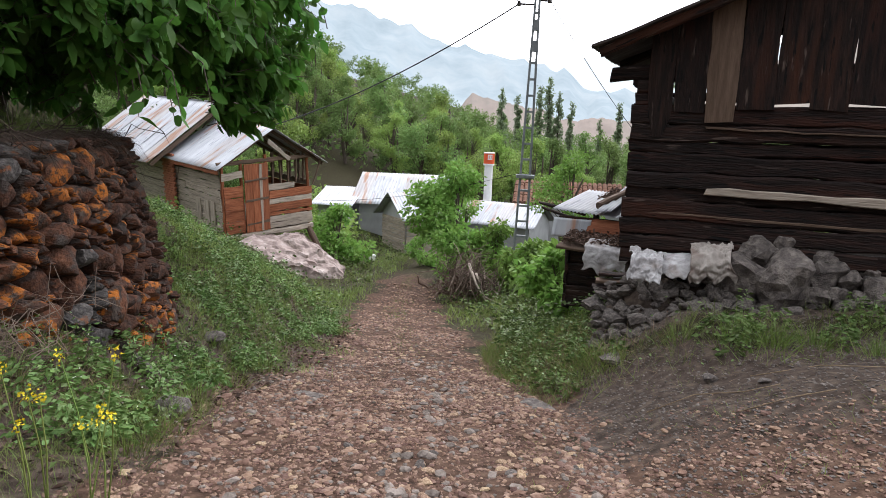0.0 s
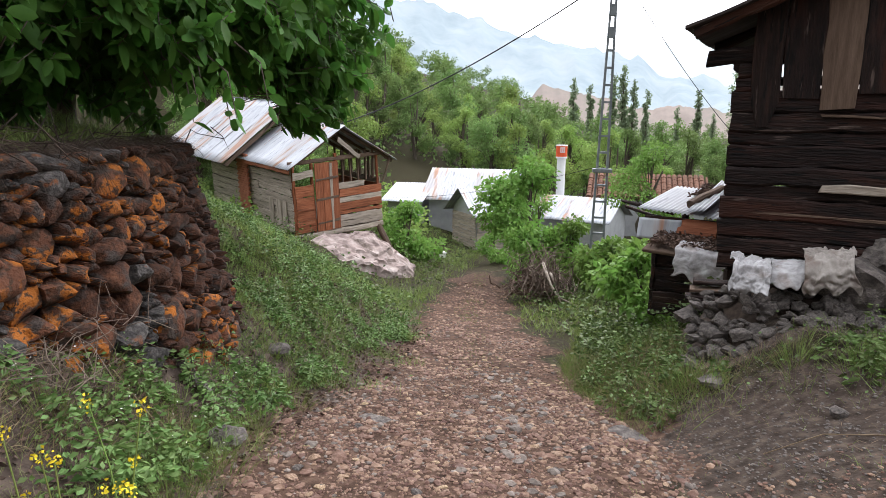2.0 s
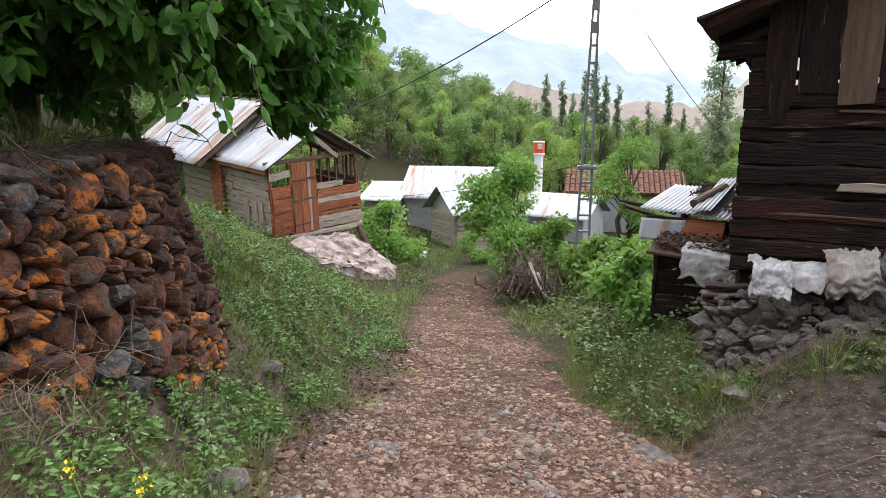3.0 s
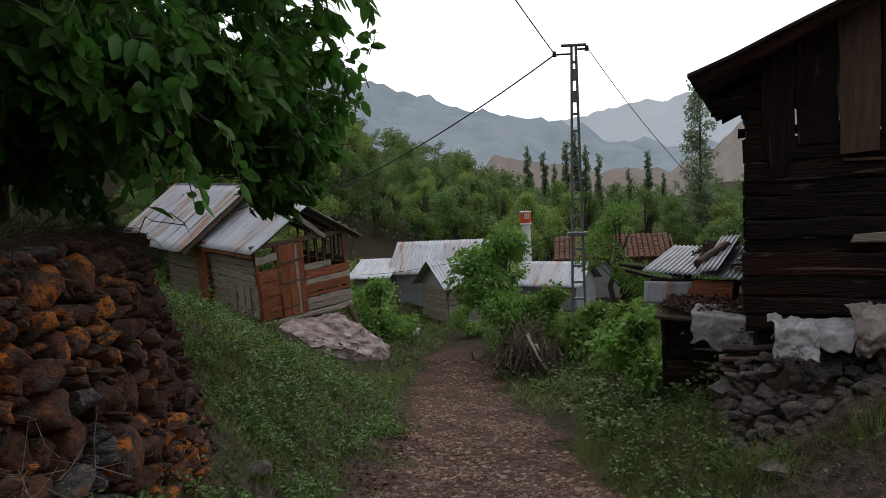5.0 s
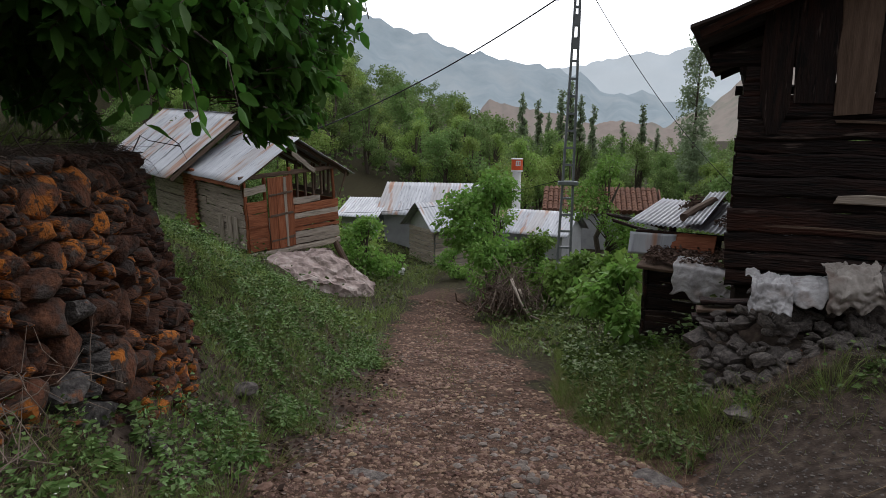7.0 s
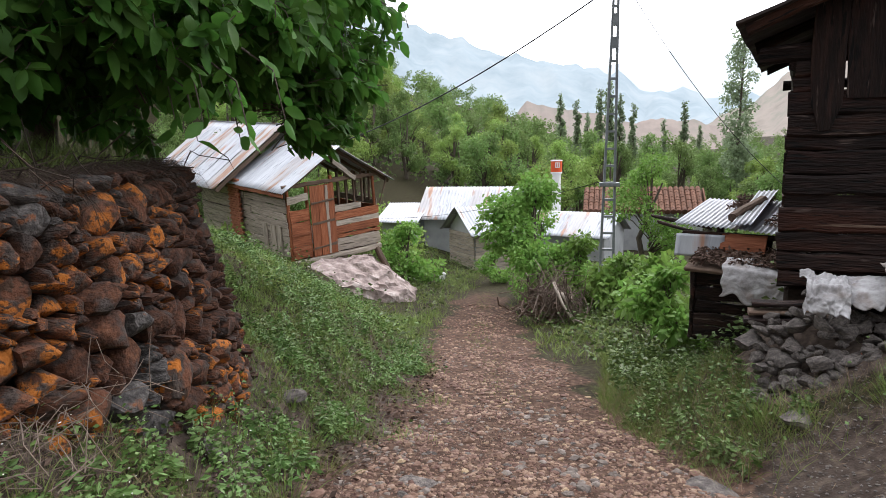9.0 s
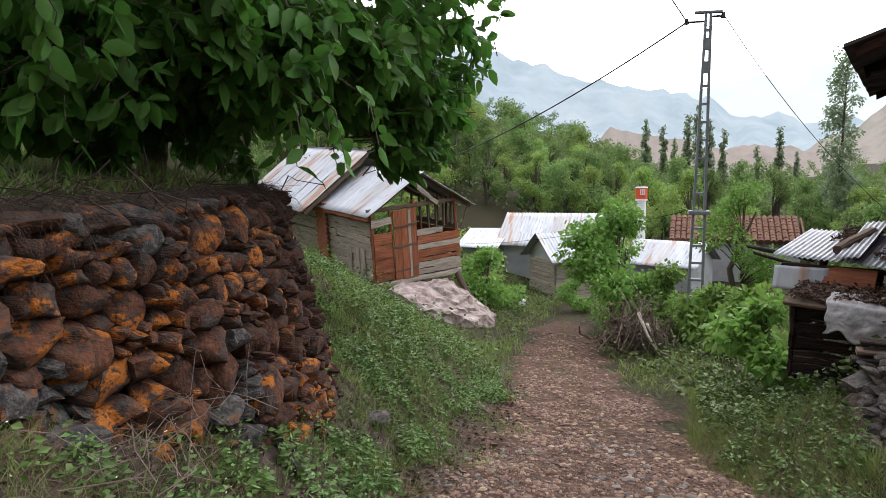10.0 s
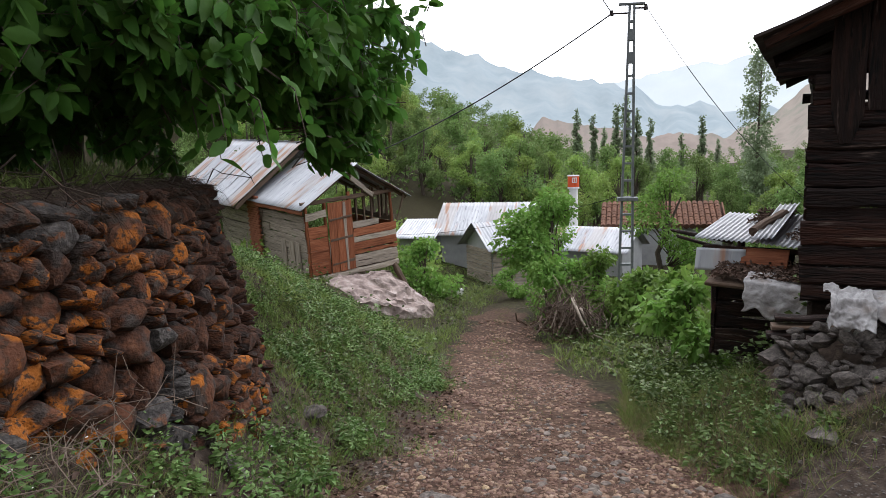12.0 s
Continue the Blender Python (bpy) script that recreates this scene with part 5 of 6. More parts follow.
bm = bmesh.new()
block(bm, 0, 0, 0.17, 0.36, 0.22, 0.36)
bmesh.ops.bevel(bm, geom=bm.edges[:], offset=0.03, segments=2, affect="EDGES")
tagged(part("white_box", bm, M_WHITE, at=pose(-7.5, 30.0, float(ground_z(-7.5, 30.0)), 0, 4, 20)), "small white plastic box standing on the grass", "box")


# ---- trees ----
def crown_points(blobs, n, shell=0.55):
    """Points in clumps: each blob is (x, y, z, radius)."""
    b = np.array(blobs)
    w = b[:, 3] ** 2
    pick = rng.choice(len(b), n, p=w / w.sum())
    d = rng.normal(size=(n, 3))
    d /= np.linalg.norm(d, axis=1, keepdims=True)
    r = b[pick, 3] * (shell + (1 - shell) * rng.random(n)) * (0.75 + 0.5 * rng.random(n))
    return b[pick, :3] + d * r[:, None] * np.array([1, 1, 0.8]), d


def tree_parts(height, spread_, kind, leaves, leaf, material, seed):
    """Trunk mesh and crown mesh of one tree standing at the origin."""
    rr = random.Random(seed)
    vs, fs = [], []
    blobs = []
    if kind == "poplar":
        tube_into(vs, fs, [(0, 0, -1), (0, 0, height * 0.3), (0.1, 0, height * 0.9)], [0.2, 0.16, 0.03])
        n = 90
        for k in range(n):
            z = height * (0.14 + 0.84 * k / n)
            w = spread_ * (0.3 + 0.7 * math.sin(math.pi * (0.12 + 0.8 * k / n))) * rr.uniform(0.4, 1.0)
            a = rr.random() * 6.3
            blobs.append((math.cos(a) * w * 0.6, math.sin(a) * w * 0.6, z, spread_ * rr.uniform(0.2, 0.42) * (1.15 - 0.7 * k / n)))
            tube_into(vs, fs, [(0, 0, z - 0.5), (math.cos(a) * w * 0.6, math.sin(a) * w * 0.6, z + 0.2)], [0.03, 0.008], 4)
    else:
        low = 0.1 if kind == "bush" else 0.16
        tube_into(vs, fs, [(0, 0, -0.8), (rr.uniform(-0.1, 0.1) * height, 0, height * 0.3), (rr.uniform(-0.1, 0.1) * height, 0, height * 0.75)], [0.03 * height, 0.022 * height, 0.006 * height])
        n = 48 if kind == "bush" else 32
        for k in range(n):
            f = (k * 0.618 + 0.15 * rr.random()) % 1.0
            z = height * (low + (1 - low) * f * 0.92)
            r = spread_ * math.sin(math.pi * (0.2 + 0.72 * f)) * rr.uniform(0.3, 1.0)
            a = k * 2.4 + rr.random()
            p = (math.cos(a) * r, math.sin(a) * r, z)
            blobs.append((*p, spread_ * rr.uniform(0.18, 0.36)))
            tube_into(vs, fs, [(0, 0, z * 0.55), (p[0] * 0.5, p[1] * 0.5, z * 0.85), p], [0.008 * height, 0.005 * height, 0.002 * height], 4)
    c, d = crown_points(blobs, leaves)
    way = d + np.array([0, 0, -0.25]) + 0.7 * rng.normal(size=d.shape)
    return mesh_of("trunk", vs, fs, M_BARK), leaf_cloud("crown", c, way, rng.uniform(0.6, 1.3, leaves) * leaf, material, 0.62, "quad")


def make_tree(name, label, category, parts, at, group=""):
    ob = thing(name, label, category, at, group)
    part("trunk", parts[0], None, ob)
    part("crown", parts[1], None, ob)
    return ob


KINDS = [
    (tree_parts(7, 2.6, "tree", 4600, 0.2, M_FOREST, 1), "broad green tree on the wooded hillside"),
    (tree_parts(8, 2.2, "tree", 4600, 0.2, M_FORESTLIGHT, 2), "young bright green tree on the wooded hillside"),
    (tree_parts(6, 2.8, "tree", 4600, 0.2, M_FOREST, 3), "dense dark green tree on the wooded hillside"),
    (tree_parts(9, 2.5, "tree", 4600, 0.2, M_FOREST, 4), "tall green tree on the wooded hillside"),
    (tree_parts(6, 2.3, "tree", 3400, 0.17, M_FORESTLIGHT, 5), "thin light green tree with open crown"),
]
pr = random.Random(5)
spots = []
for y in np.geomspace(27, 330, 26):
    for k in range(26):
        x = (-0.62 + 1.25 * (k + pr.uniform(-0.4, 0.4)) / 25) * (y + 6)
        yy = y * pr.uniform(0.95, 1.06)
        if yy < 55 and x > -16 - 0.12 * (yy - 30) and x < 8:
            continue
        if yy < 40 and x < -20:
            continue
        if yy < 34 and x < 13 and x > 0:
            continue
        spots.append((x, yy))
for _ in range(26):
    spots.append((pr.uniform(-27, -14.5), pr.uniform(28, 42)))
first = {}
far_v, far_f, far_n = [], [], 0
LIGHT = [tree_parts(h, w, "tree", 560, 0.42, M_FOREST, 80 + k)[1] for k, (h, w) in enumerate(((7, 2.8), (9, 2.6), (6, 3.0)))]
LIGHT_V = [np.array([v.co[:] for v in m.vertices]) for m in LIGHT]
LIGHT_F = [np.array([p.vertices[:] for p in m.polygons]) for m in LIGHT]
for x, y in spots:
    k = pr.choice((0, 0, 1, 1, 2, 3, 3, 4))
    s = pr.uniform(0.75, 1.15) * (1.0 if y < 90 else 1.15)
    if y < 60 and x > 0:
        s *= 0.75
    if x > 0 and y > 60:
        s *= 0.85
    if y < 43 and x < -14:
        s *= 0.6
    foot = float(land(x, y)) - 0.2
    if y > 95:
        j = k % 3
        a = pr.uniform(0, 6.28)
        v = LIGHT_V[j] * s
        far_v.append(np.stack([v[:, 0] * math.cos(a) - v[:, 1] * math.sin(a) + x, v[:, 0] * math.sin(a) + v[:, 1] * math.cos(a) + y, v[:, 2] + foot], 1))
        far_f.append(LIGHT_F[j] + far_n)
        far_n += len(v)
        continue
    at = pose(x, y, foot, 0, 0, pr.uniform(0, 360)) @ Matrix.Scale(s, 4)
    if k not in first:
        first[k] = make_tree("tree", KINDS[k][1], "tree", KINDS[k][0], at, "trees of the wooded valley")
    else:
        ob = first[k].copy()
        scene.collection.objects.link(ob)
        ob.matrix_basis = at
        for child in first[k].children:
            c = child.copy()
            scene.collection.objects.link(c)
            c.parent = ob
tagged(part("far_woods", mesh_of("far_woods", np.concatenate(far_v), np.concatenate(far_f), M_FOREST), None), "dense green woods filling the far valley", "woods", kind="stuff")
# undergrowth between the trunks
n = 15000
y = 27 * (100 / 27) ** rng.random(n)
x = rng.uniform(-0.62, 0.62, n) * (y + 6)
k = ~((y < 55) & (x > -15 - 0.12 * (y - 30)) & (x < 9)) & ~((y < 34) & (x > 0))
x, y = x[k], y[k]
c = np.stack([x, y, land(x, y) + rng.random(len(x)) ** 1.5 * (1.0 + 1.4 * (0.5 + 0.5 * np.sin(x * 0.9 + np.sin(y))))], 1)
w = rng.normal(size=c.shape)
tagged(part("undergrowth", leaf_cloud("undergrowth", c, w, rng.uniform(0.25, 0.6, len(x)), M_FOREST, 0.7, "quad"), None), "green undergrowth among the valley trees", "undergrowth", kind="stuff")

n = 24000
x, y = rng.uniform(-27, -9.5, n), rng.uniform(22.5, 43, n)
lx, ly = (x + 11.3 + y - 22) * 0.707, (-x - 11.3 + y - 22) * 0.707
k = ((x < -14) | (y < 35)) & ~((lx > -1.0) & (lx < 5.5) & (ly > -1.5) & (ly < 10.5))
x, y = x[k], y[k]
c = np.stack([x, y, land(x, y) + rng.random(len(x)) ** 1.4 * (0.5 + 1.3 * (0.5 + 0.5 * np.sin(x * 1.3 + 2 * np.sin(y * 0.8))))], 1)
tagged(part("undergrowth", leaf_cloud("undergrowth", c, rng.normal(size=c.shape), rng.uniform(0.14, 0.34, len(x)), M_FORESTLIGHT, 0.7, "quad"), None), "light green scrub on the slope behind the shed", "undergrowth", kind="stuff")
poplar = tree_parts(17.5, 2.3, "poplar", 9000, 0.24, M_POPLAR, 31)
make_tree("poplar", "tall slender grey-green poplar above the valley trees", "poplar", poplar, pose(10.9, 60, -6.2), "tall poplars")
far_pop = [tree_parts(16, 1.15, "poplar", 4200, 0.34, M_POPLAR, 40 + k) for k in range(2)]
for k, (x, y, s) in enumerate([(-8.4, 120, 0.98), (-5.6, 122, 0.9), (-1.4, 118, 1.0), (0.2, 121, 1.08), (2.0, 119, 0.95), (4.4, 124, 0.85), (12.8, 121, 0.86), (16.0, 126, 0.62), (-3.8, 126, 0.8), (9.6, 123, 0.68)]):
    make_tree("poplar", "slender poplar standing far off in the valley", "poplar", far_pop[k % 2], pose(x, y, -7.2, 0, 0, 40 * k) @ Matrix.Scale(s * 1.14, 4), "tall poplars")

bush = tree_parts(4.9, 2.15, "bush", 9500, 0.18, M_BUSH, 51)
make_tree("small_tree", "leafy green sapling beside the lane", "small tree", bush, pose(-2.25, 23.5, -4.1))
fig = tree_parts(2.4, 1.2, "bush", 2200, 0.17, M_BUSH, 52)
make_tree("bush", "bright green bush at the shed's foot", "bush", fig, pose(-8.6, 28.0, -4.6) @ Matrix.Scale(1.25, 4))
make_tree("bush", "broad-leaved bush at the foot of the power pole", "bush", tree_parts(2.0, 1.15, "bush", 1500, 0.22, M_BUSH, 53), pose(1.75, 16.8, -3.0))
make_tree("bush", "broad-leaved bush beside the slumped store", "bush", tree_parts(1.7, 0.9, "bush", 1100, 0.2, M_BUSH, 54), pose(1.55, 13.0, -2.2))
make_tree("small_tree", "round green tree among the village roofs", "small tree", tree_parts(6.6, 2.3, "tree", 5200, 0.17, M_BUSH, 55), pose(2.5, 36, -5.4))
make_tree("bush", "leafy bush crowding the power pole", "bush", tree_parts(2.7, 1.3, "bush", 3000, 0.17, M_BUSH, 58), pose(-0.6, 22.3, -4.0))
make_tree("bush", "broad-leaved shrub in front of the power pole", "bush", tree_parts(2.2, 1.1, "bush", 1500, 0.22, M_BUSH, 59), pose(0.9, 19.6, -3.7))
make_tree("bush", "low green bush on the clearing", "bush", tree_parts(1.6, 1.0, "bush", 1400, 0.14, M_BUSH, 56), pose(-5.0, 30.5, -4.9))
make_tree("small_tree", "green sapling behind the pole", "small tree", tree_parts(3.6, 1.6, "bush", 2600, 0.15, M_BUSH, 57), pose(-2.4, 27.0, -4.6))


# ---- foreground tree over the wall ----
def build_canopy():
    tree = thing("broadleaf_tree", "large-leaved tree overhanging the dry stone wall", "tree", pose(0, 0, 0))
    vs, fs = [], []
    foot = Vector((-6.6, 6.6, float(ground_z(-6.6, 6.6)) - 0.2))
    tube_into(vs, fs, [foot, foot + Vector((0.2, 0, 1.6)), foot + Vector((0.5, -0.2, 3.0))], [0.24, 0.19, 0.14], 10)
    part("trunk", mesh_of("trunk", vs, fs, M_BARK), None, tree, smooth=True)
    fork = foot + Vector((0.35, -0.1, 2.2))
    # boughs: centre, radii, twigs; last two, out of view, added to shade the wall
    masses = [((-4.6, 7.7, 4.5), (2.9, 2.4, 2.75), 900), ((-4.7, 4.6, 3.4), (2.2, 1.5, 1.4), 460), ((-3.4, 7.8, 2.7), (1.0, 1.2, 0.9), 130), ((-4.3, 3.3, 2.75), (1.1, 1.0, 0.6), 110), ((-4.6, 6.6, 2.8), (1.7, 1.2, 1.1), 240), ((-3.7, 4.7, 3.0), (1.4, 1.0, 0.45), 150), ((-3.3, 5.8, 3.1), (1.0, 0.9, 0.5), 110), ((-3.25, 8.0, 2.65), (0.6, 0.7, 0.75), 110), ((-5.4, 1.4, 4.3), (2.0, 2.0, 1.1), 360), ((-4.0, 3.8, 5.3), (2.2, 2.2, 0.9), 360)]

    def lifted(p):
        """Open air under the boughs, between the wall top and the shed."""
        return -3.09 - 0.8 * (p[1] - 4.5) < p[0] < -1.96 - 0.543 * (p[1] - 4.5) and p[2] < 2.42

    cs, ws, ss = [], [], []
    wv, wf = [], []
    for c, r, twigs in masses:
        c, r = np.array(c), np.array(r)
        for k in range(twigs):
            d = rng.normal(size=3)
            d /= np.linalg.norm(d)
            p = c + r * d * (0.35 + 0.65 * rng.random() ** 0.5)
            out = (p - np.array(fork)) * np.array([1, 1, 0.4])
            out = out / np.linalg.norm(out) + 0.5 * rng.normal(size=3)
            out[2] -= 0.35
            out /= np.linalg.norm(out)
            length = rng.uniform(0.35, 0.75)
            q = p - out * length
            if lifted(p):
                continue
            tube_into(wv, wf, [q, (p + q) / 2 + 0.05, p], [0.009, 0.006, 0.003], 4)
            m = int(rng.integers(7, 13))
            for j in range(m):
                t = j / m
                at = q + (p - q) * (0.15 + 0.85 * t)
                side = rng.normal(size=3)
                side -= side.dot(out) * out
                side /= np.linalg.norm(side)
                w = out * 0.55 + side * 0.8
                w[2] -= 0.35
                if lifted(at + np.array([0, 0, -0.1])):
                    continue
                cs.append(at)
                ws.append(w)
                ss.append(rng.uniform(0.12, 0.25))
    # a few long shoots hang lower, in front of the gap
    for tip in ((-3.0, 4.6, 2.08), (-2.75, 4.5, 1.98), (-2.5, 4.7, 2.0), (-2.3, 4.5, 2.02), (-2.62, 4.4, 2.12), (-2.9, 4.9, 2.16), (-2.2, 4.9, 2.14)):
        tip = np.array(tip)
        root = tip + np.array([-0.5, 0.25, 0.62])
        tube_into(wv, wf, [root, (root + tip) / 2 + np.array([0.1, 0, 0.1]), tip], [0.012, 0.008, 0.004], 5)
        for j in range(9):
            t = 0.25 + 0.75 * j / 8
            cs.append(root + (tip - root) * t + np.array([0.1, 0, 0.1]) * 4 * t * (1 - t))
            ws.append(np.array([rng.normal(0, 0.8), rng.normal(0, 0.8), -0.5]))
            ss.append(rng.uniform(0.12, 0.2))
    tagged(part("twig", mesh_of("twig", wv, wf, M_BARK), None, tree), kind="stuff")
    crown = part("crown", leaf_cloud("crown", cs, ws, ss, M_LEAF, 0.58, "leaf", 0.2), None, tree)
    crown.data.polygons.foreach_set("use_smooth", [True] * len(crown.data.polygons))
    for tip in ((-3.6, 4.8, 2.7), (-4.2, 3.8, 3.2), (-3.2, 7.0, 4.2), (-4.0, 8.4, 5.0), (-5.4, 6.0, 5.6), (-4.4, 7.4, 2.8)):
        tip = Vector(tip)
        tube("limb", [fork, fork.lerp(tip, 0.5) + Vector((0, 0, 0.35)), tip], 0.09, M_BARK, tree, taper=0.15)
    return tree


build_canopy()


# ---- brushwood pile and dead sticks ----
def sticks(name, label, centre, spreadv, count, length, radius, material, tilt):
    vs, fs = [], []
    for _ in range(count):
        p = Vector(centre) + Vector([R.gauss(0, s) for s in spreadv])
        d = Vector((R.gauss(0, 1), R.gauss(0, 1), R.gauss(tilt, 0.5))).normalized()
        ln = R.uniform(0.4, 1.0) * length
        b = Vector((R.gauss(0, 1), R.gauss(0, 1), R.gauss(0, 1))) * 0.09 * ln
        tube_into(vs, fs, [p - d * ln / 2, p + b, p + d * ln / 2 - b * 0.4], [radius, radius * 0.8, radius * 0.4], 4)
    ob = part(name, mesh_of(name, vs, fs, material), None)
    return tagged(ob, label, "brushwood", kind="stuff")


sticks("brushwood_pile", "pile of dry brown brushwood beside the lane", (-1.15, 19.8, -2.95), (0.42, 0.4, 0.35), 260, 1.3, 0.018, M_TWIG, 1.2)
sticks("log_pile", "dark rotten wood heap under the brushwood", (-1.7, 19.8, -3.3), (0.45, 0.3, 0.16), 60, 0.8, 0.05, M_BROWNWOOD, 0.0)
sticks("dead_twigs", "grey dead twigs heaped at the wall's foot", (-2.72, 2.45, 0.4), (0.24, 0.5, 0.09), 120, 0.65, 0.0035, M_TWIG, 0.2)
sticks("wall_twigs", "dry twigs lying along the wall top", (-3.75, 3.4, 1.8), (0.3, 0.9, 0.05), 150, 0.8, 0.006, M_ROOT_SHADED, 0.05)
for a, b, c in (((-0.95, 19.2, -2.6), (-0.6, 18.8, -3.3), (0.1, 18.6, -3.5)), ((-1.2, 19.2, -2.3), (-0.9, 18.9, -2.9), (-0.55, 18.7, -3.4))):
    tagged(tube("dead_branch", [a, b, c], 0.05, M_GREYWOOD, taper=0.5), "pale bare crooked branch on the brushwood", "branch", group="bare branches")
for pts in ([(2.3, 4.6), (2.75, 4.75), (3.1, 4.45), (3.4, 4.5)], [(3.3, 5.0), (3.9, 4.95), (4.6, 4.8)], [(2.9, 3.9), (3.3, 3.95), (3.6, 3.9)], [(-2.1, 2.9), (-2.4, 3.3), (-2.9, 3.35)]):
    tagged(tube("dry_stalk", [(x, y, float(ground_z(x, y)) + 0.02) for x, y in pts], 0.005, M_STRAW), "dry pale stalk lying on bare earth", "stalk", group="dry stalks")


# ---- grass, weeds and gravel ----
def scatter(n, x0, x1, y0, y1, keep):
    x, y = rng.uniform(x0, x1, n), rng.uniform(y0, y1, n)
    k = keep(x, y) > rng.random(n)
    return x[k], y[k]


def patchy(x, y, f=1.3, seed=0.0):
    return 0.5 + 0.5 * np.sin(f * x + 1.7 * np.sin(f * 0.8 * y + seed)) * np.sin(f * 1.1 * y + 1.3 * np.sin(f * 0.7 * x + seed))


def clump(x, y, seed=0.0):
    """Ragged cover with bare gaps, from 0 to 1."""
    return smooth_step(0.36, 0.66, 0.55 * patchy(x, y, 1.7, 3.0 + seed) + 0.45 * patchy(x, y, 5.1, 1.0 + seed) + 0.12 * np.sin(13 * x + 3 * np.sin(9 * y)))


def lane_off(x, y):
    return np.abs(x - np.interp(y, LANE_Y, LANE_X)) - np.interp(y, LANE_Y, LANE_W)


def behind_wall(x, y):
    return (x < np.interp(y, WALL_Y, WALL_X) - 0.02) & (y < 6.4)


def blades(name, label, x, y, lo, hi, wide, material, lean=0.5, lift=0.0, shape="blade"):
    z = ground_z(x, y) - 0.01 + lift
    w = np.stack([rng.normal(0, lean, len(x)), rng.normal(0, lean, len(x)), np.ones(len(x))], 1)
    ob = part(name, leaf_cloud(name, np.stack([x, y, z], 1), w, rng.uniform(lo, hi, len(x)) * (0.6 + 0.6 * patchy(x, y, 2.3)), material, wide, shape, 0.25), None)
    return tagged(ob, label, "grass", kind="stuff")


def bank_left(x, y):
    off = np.interp(y, LANE_Y, LANE_X) - np.interp(y, LANE_Y, LANE_W) - x
    return smooth_step(-0.1, 1.6, off + 0.35 * np.sin(2.3 * y) + 0.5 * patchy(x, y, 2.7, 0.5)) * (0.04 + 0.96 * clump(x, y)) * ~behind_wall(x, y)


def bank_right(x, y):
    off = x - np.interp(y, LANE_Y, LANE_X) - np.interp(y, LANE_Y, LANE_W)
    bare = smooth_step(5.3, 6.3, y + 0.12 * np.maximum(0, x - 2.5) + 0.3 * np.sin(2.1 * x))
    return smooth_step(-0.35, 0.25, off) * bare * (0.06 + 0.94 * clump(x, y, 2.0) * np.where(x > 2.3, 0.22, 1.0) + np.where((x < 2.3) & (y > 6.2), 0.4, 0.0)) * np.where((x > 1.95) & (y > 6.75), 0.02, 1.0)


x, y = scatter(150000, -7.5, -1.0, 0.5, 14, bank_left)
blades("grass", "short green grass on the lane's bank", x, y, 0.06, 0.3, 0.045, M_GRASS)
x, y = scatter(110000, 0.3, 6.5, 4.2, 14, bank_right)
blades("grass", "rank green grass below the barn", x, y, 0.14, 0.5, 0.026, M_GRASS, 0.45)
x, y = scatter(110000, -16, 9, 13, 38, lambda x, y: smooth_step(-0.1, 0.7, lane_off(x, y)) * (0.4 + 0.6 * patchy(x, y, 1.1)) * np.where((x < -5.6) & (x > -10.5) & (y > 16.5) & (y < 23), 0.25, 1.0))
blades("grass", "green meadow grass in the hollow", x, y, 0.14, 0.42, 0.1, M_GRASS, 0.5)
x, y = scatter(40000, -5, 2.4, 6, 28, lambda x, y: (lane_off(x, y) < 0) * np.exp(-((x - np.interp(y, LANE_Y, LANE_X) + 0.05) / 0.28) ** 2) * patchy(x, y, 1.6, 1.0) ** 1.5 * smooth_step(7.5, 10.5, y))
blades("grass", "sparse grass tufts along the lane's crown", x, y, 0.08, 0.2, 0.07, M_GRASS, 0.7)
x, y = scatter(7000, 1.2, 7.0, 1.0, 6.0, lambda x, y: patchy(x, y, 2.2, 4.0) ** 3)
blades("grass", "sparse grass on trodden earth", x, y, 0.04, 0.13, 0.06, M_GRASS, 0.7)


def tufts(name, label, material, places, out=4.0, droop=0.3, wide=0.03):
    """Many tufts in one mesh; each place is x, y, blades, height, spread."""
    xs, ys, ws, hs = [], [], [], []
    for cx, cy, m, h, sp in places:
        x, y = rng.normal(cx, sp, m), rng.normal(cy, sp, m)
        xs.append(x)
        ys.append(y)
        ws.append(np.stack([(x - cx) * out + rng.normal(0, 0.15, m), (y - cy) * out + rng.normal(0, 0.15, m), np.ones(m)], 1))
        hs.append(rng.uniform(0.5, 1.0, m) * h)
    x, y = np.concatenate(xs), np.concatenate(ys)
    c = np.stack([x, y, ground_z(x, y) - 0.01], 1)
    tagged(part(name, leaf_cloud(name, c, np.concatenate(ws), np.concatenate(hs), material, wide, "blade", droop), None), label, "grass", kind="stuff")


tufts("tall_grass", "tall green grass tufts on bare earth", M_GRASS, [(3.35, 5.95, 160, 0.42, 0.09), (3.75, 5.8, 180, 0.45, 0.09), (4.2, 5.85, 150, 0.4, 0.09), (4.7, 5.5, 160, 0.38, 0.09), (1.9, 6.7, 120, 0.5, 0.09), (5.2, 5.2, 150, 0.36, 0.09), (2.9, 6.35, 120, 0.4, 0.09)])


def weeds(name, label, x, y, height, size, material):
    """Low leafy weeds: small leaves round short stems."""
    hgt = height * (0.4 + 0.8 * patchy(x, y, 2.6, 1.5)) * rng.random(len(x))
    c = np.stack([x, y, ground_z(x, y) + hgt], 1)
    w = rng.normal(size=c.shape)
    w[:, 2] = np.abs(w[:, 2]) * 0.4
    return tagged(part(name, leaf_cloud(name, c, w, rng.uniform(0.6, 1.3, len(x)) * size, material, 0.6, "quad", 0.2), None), label, "weeds", kind="stuff")


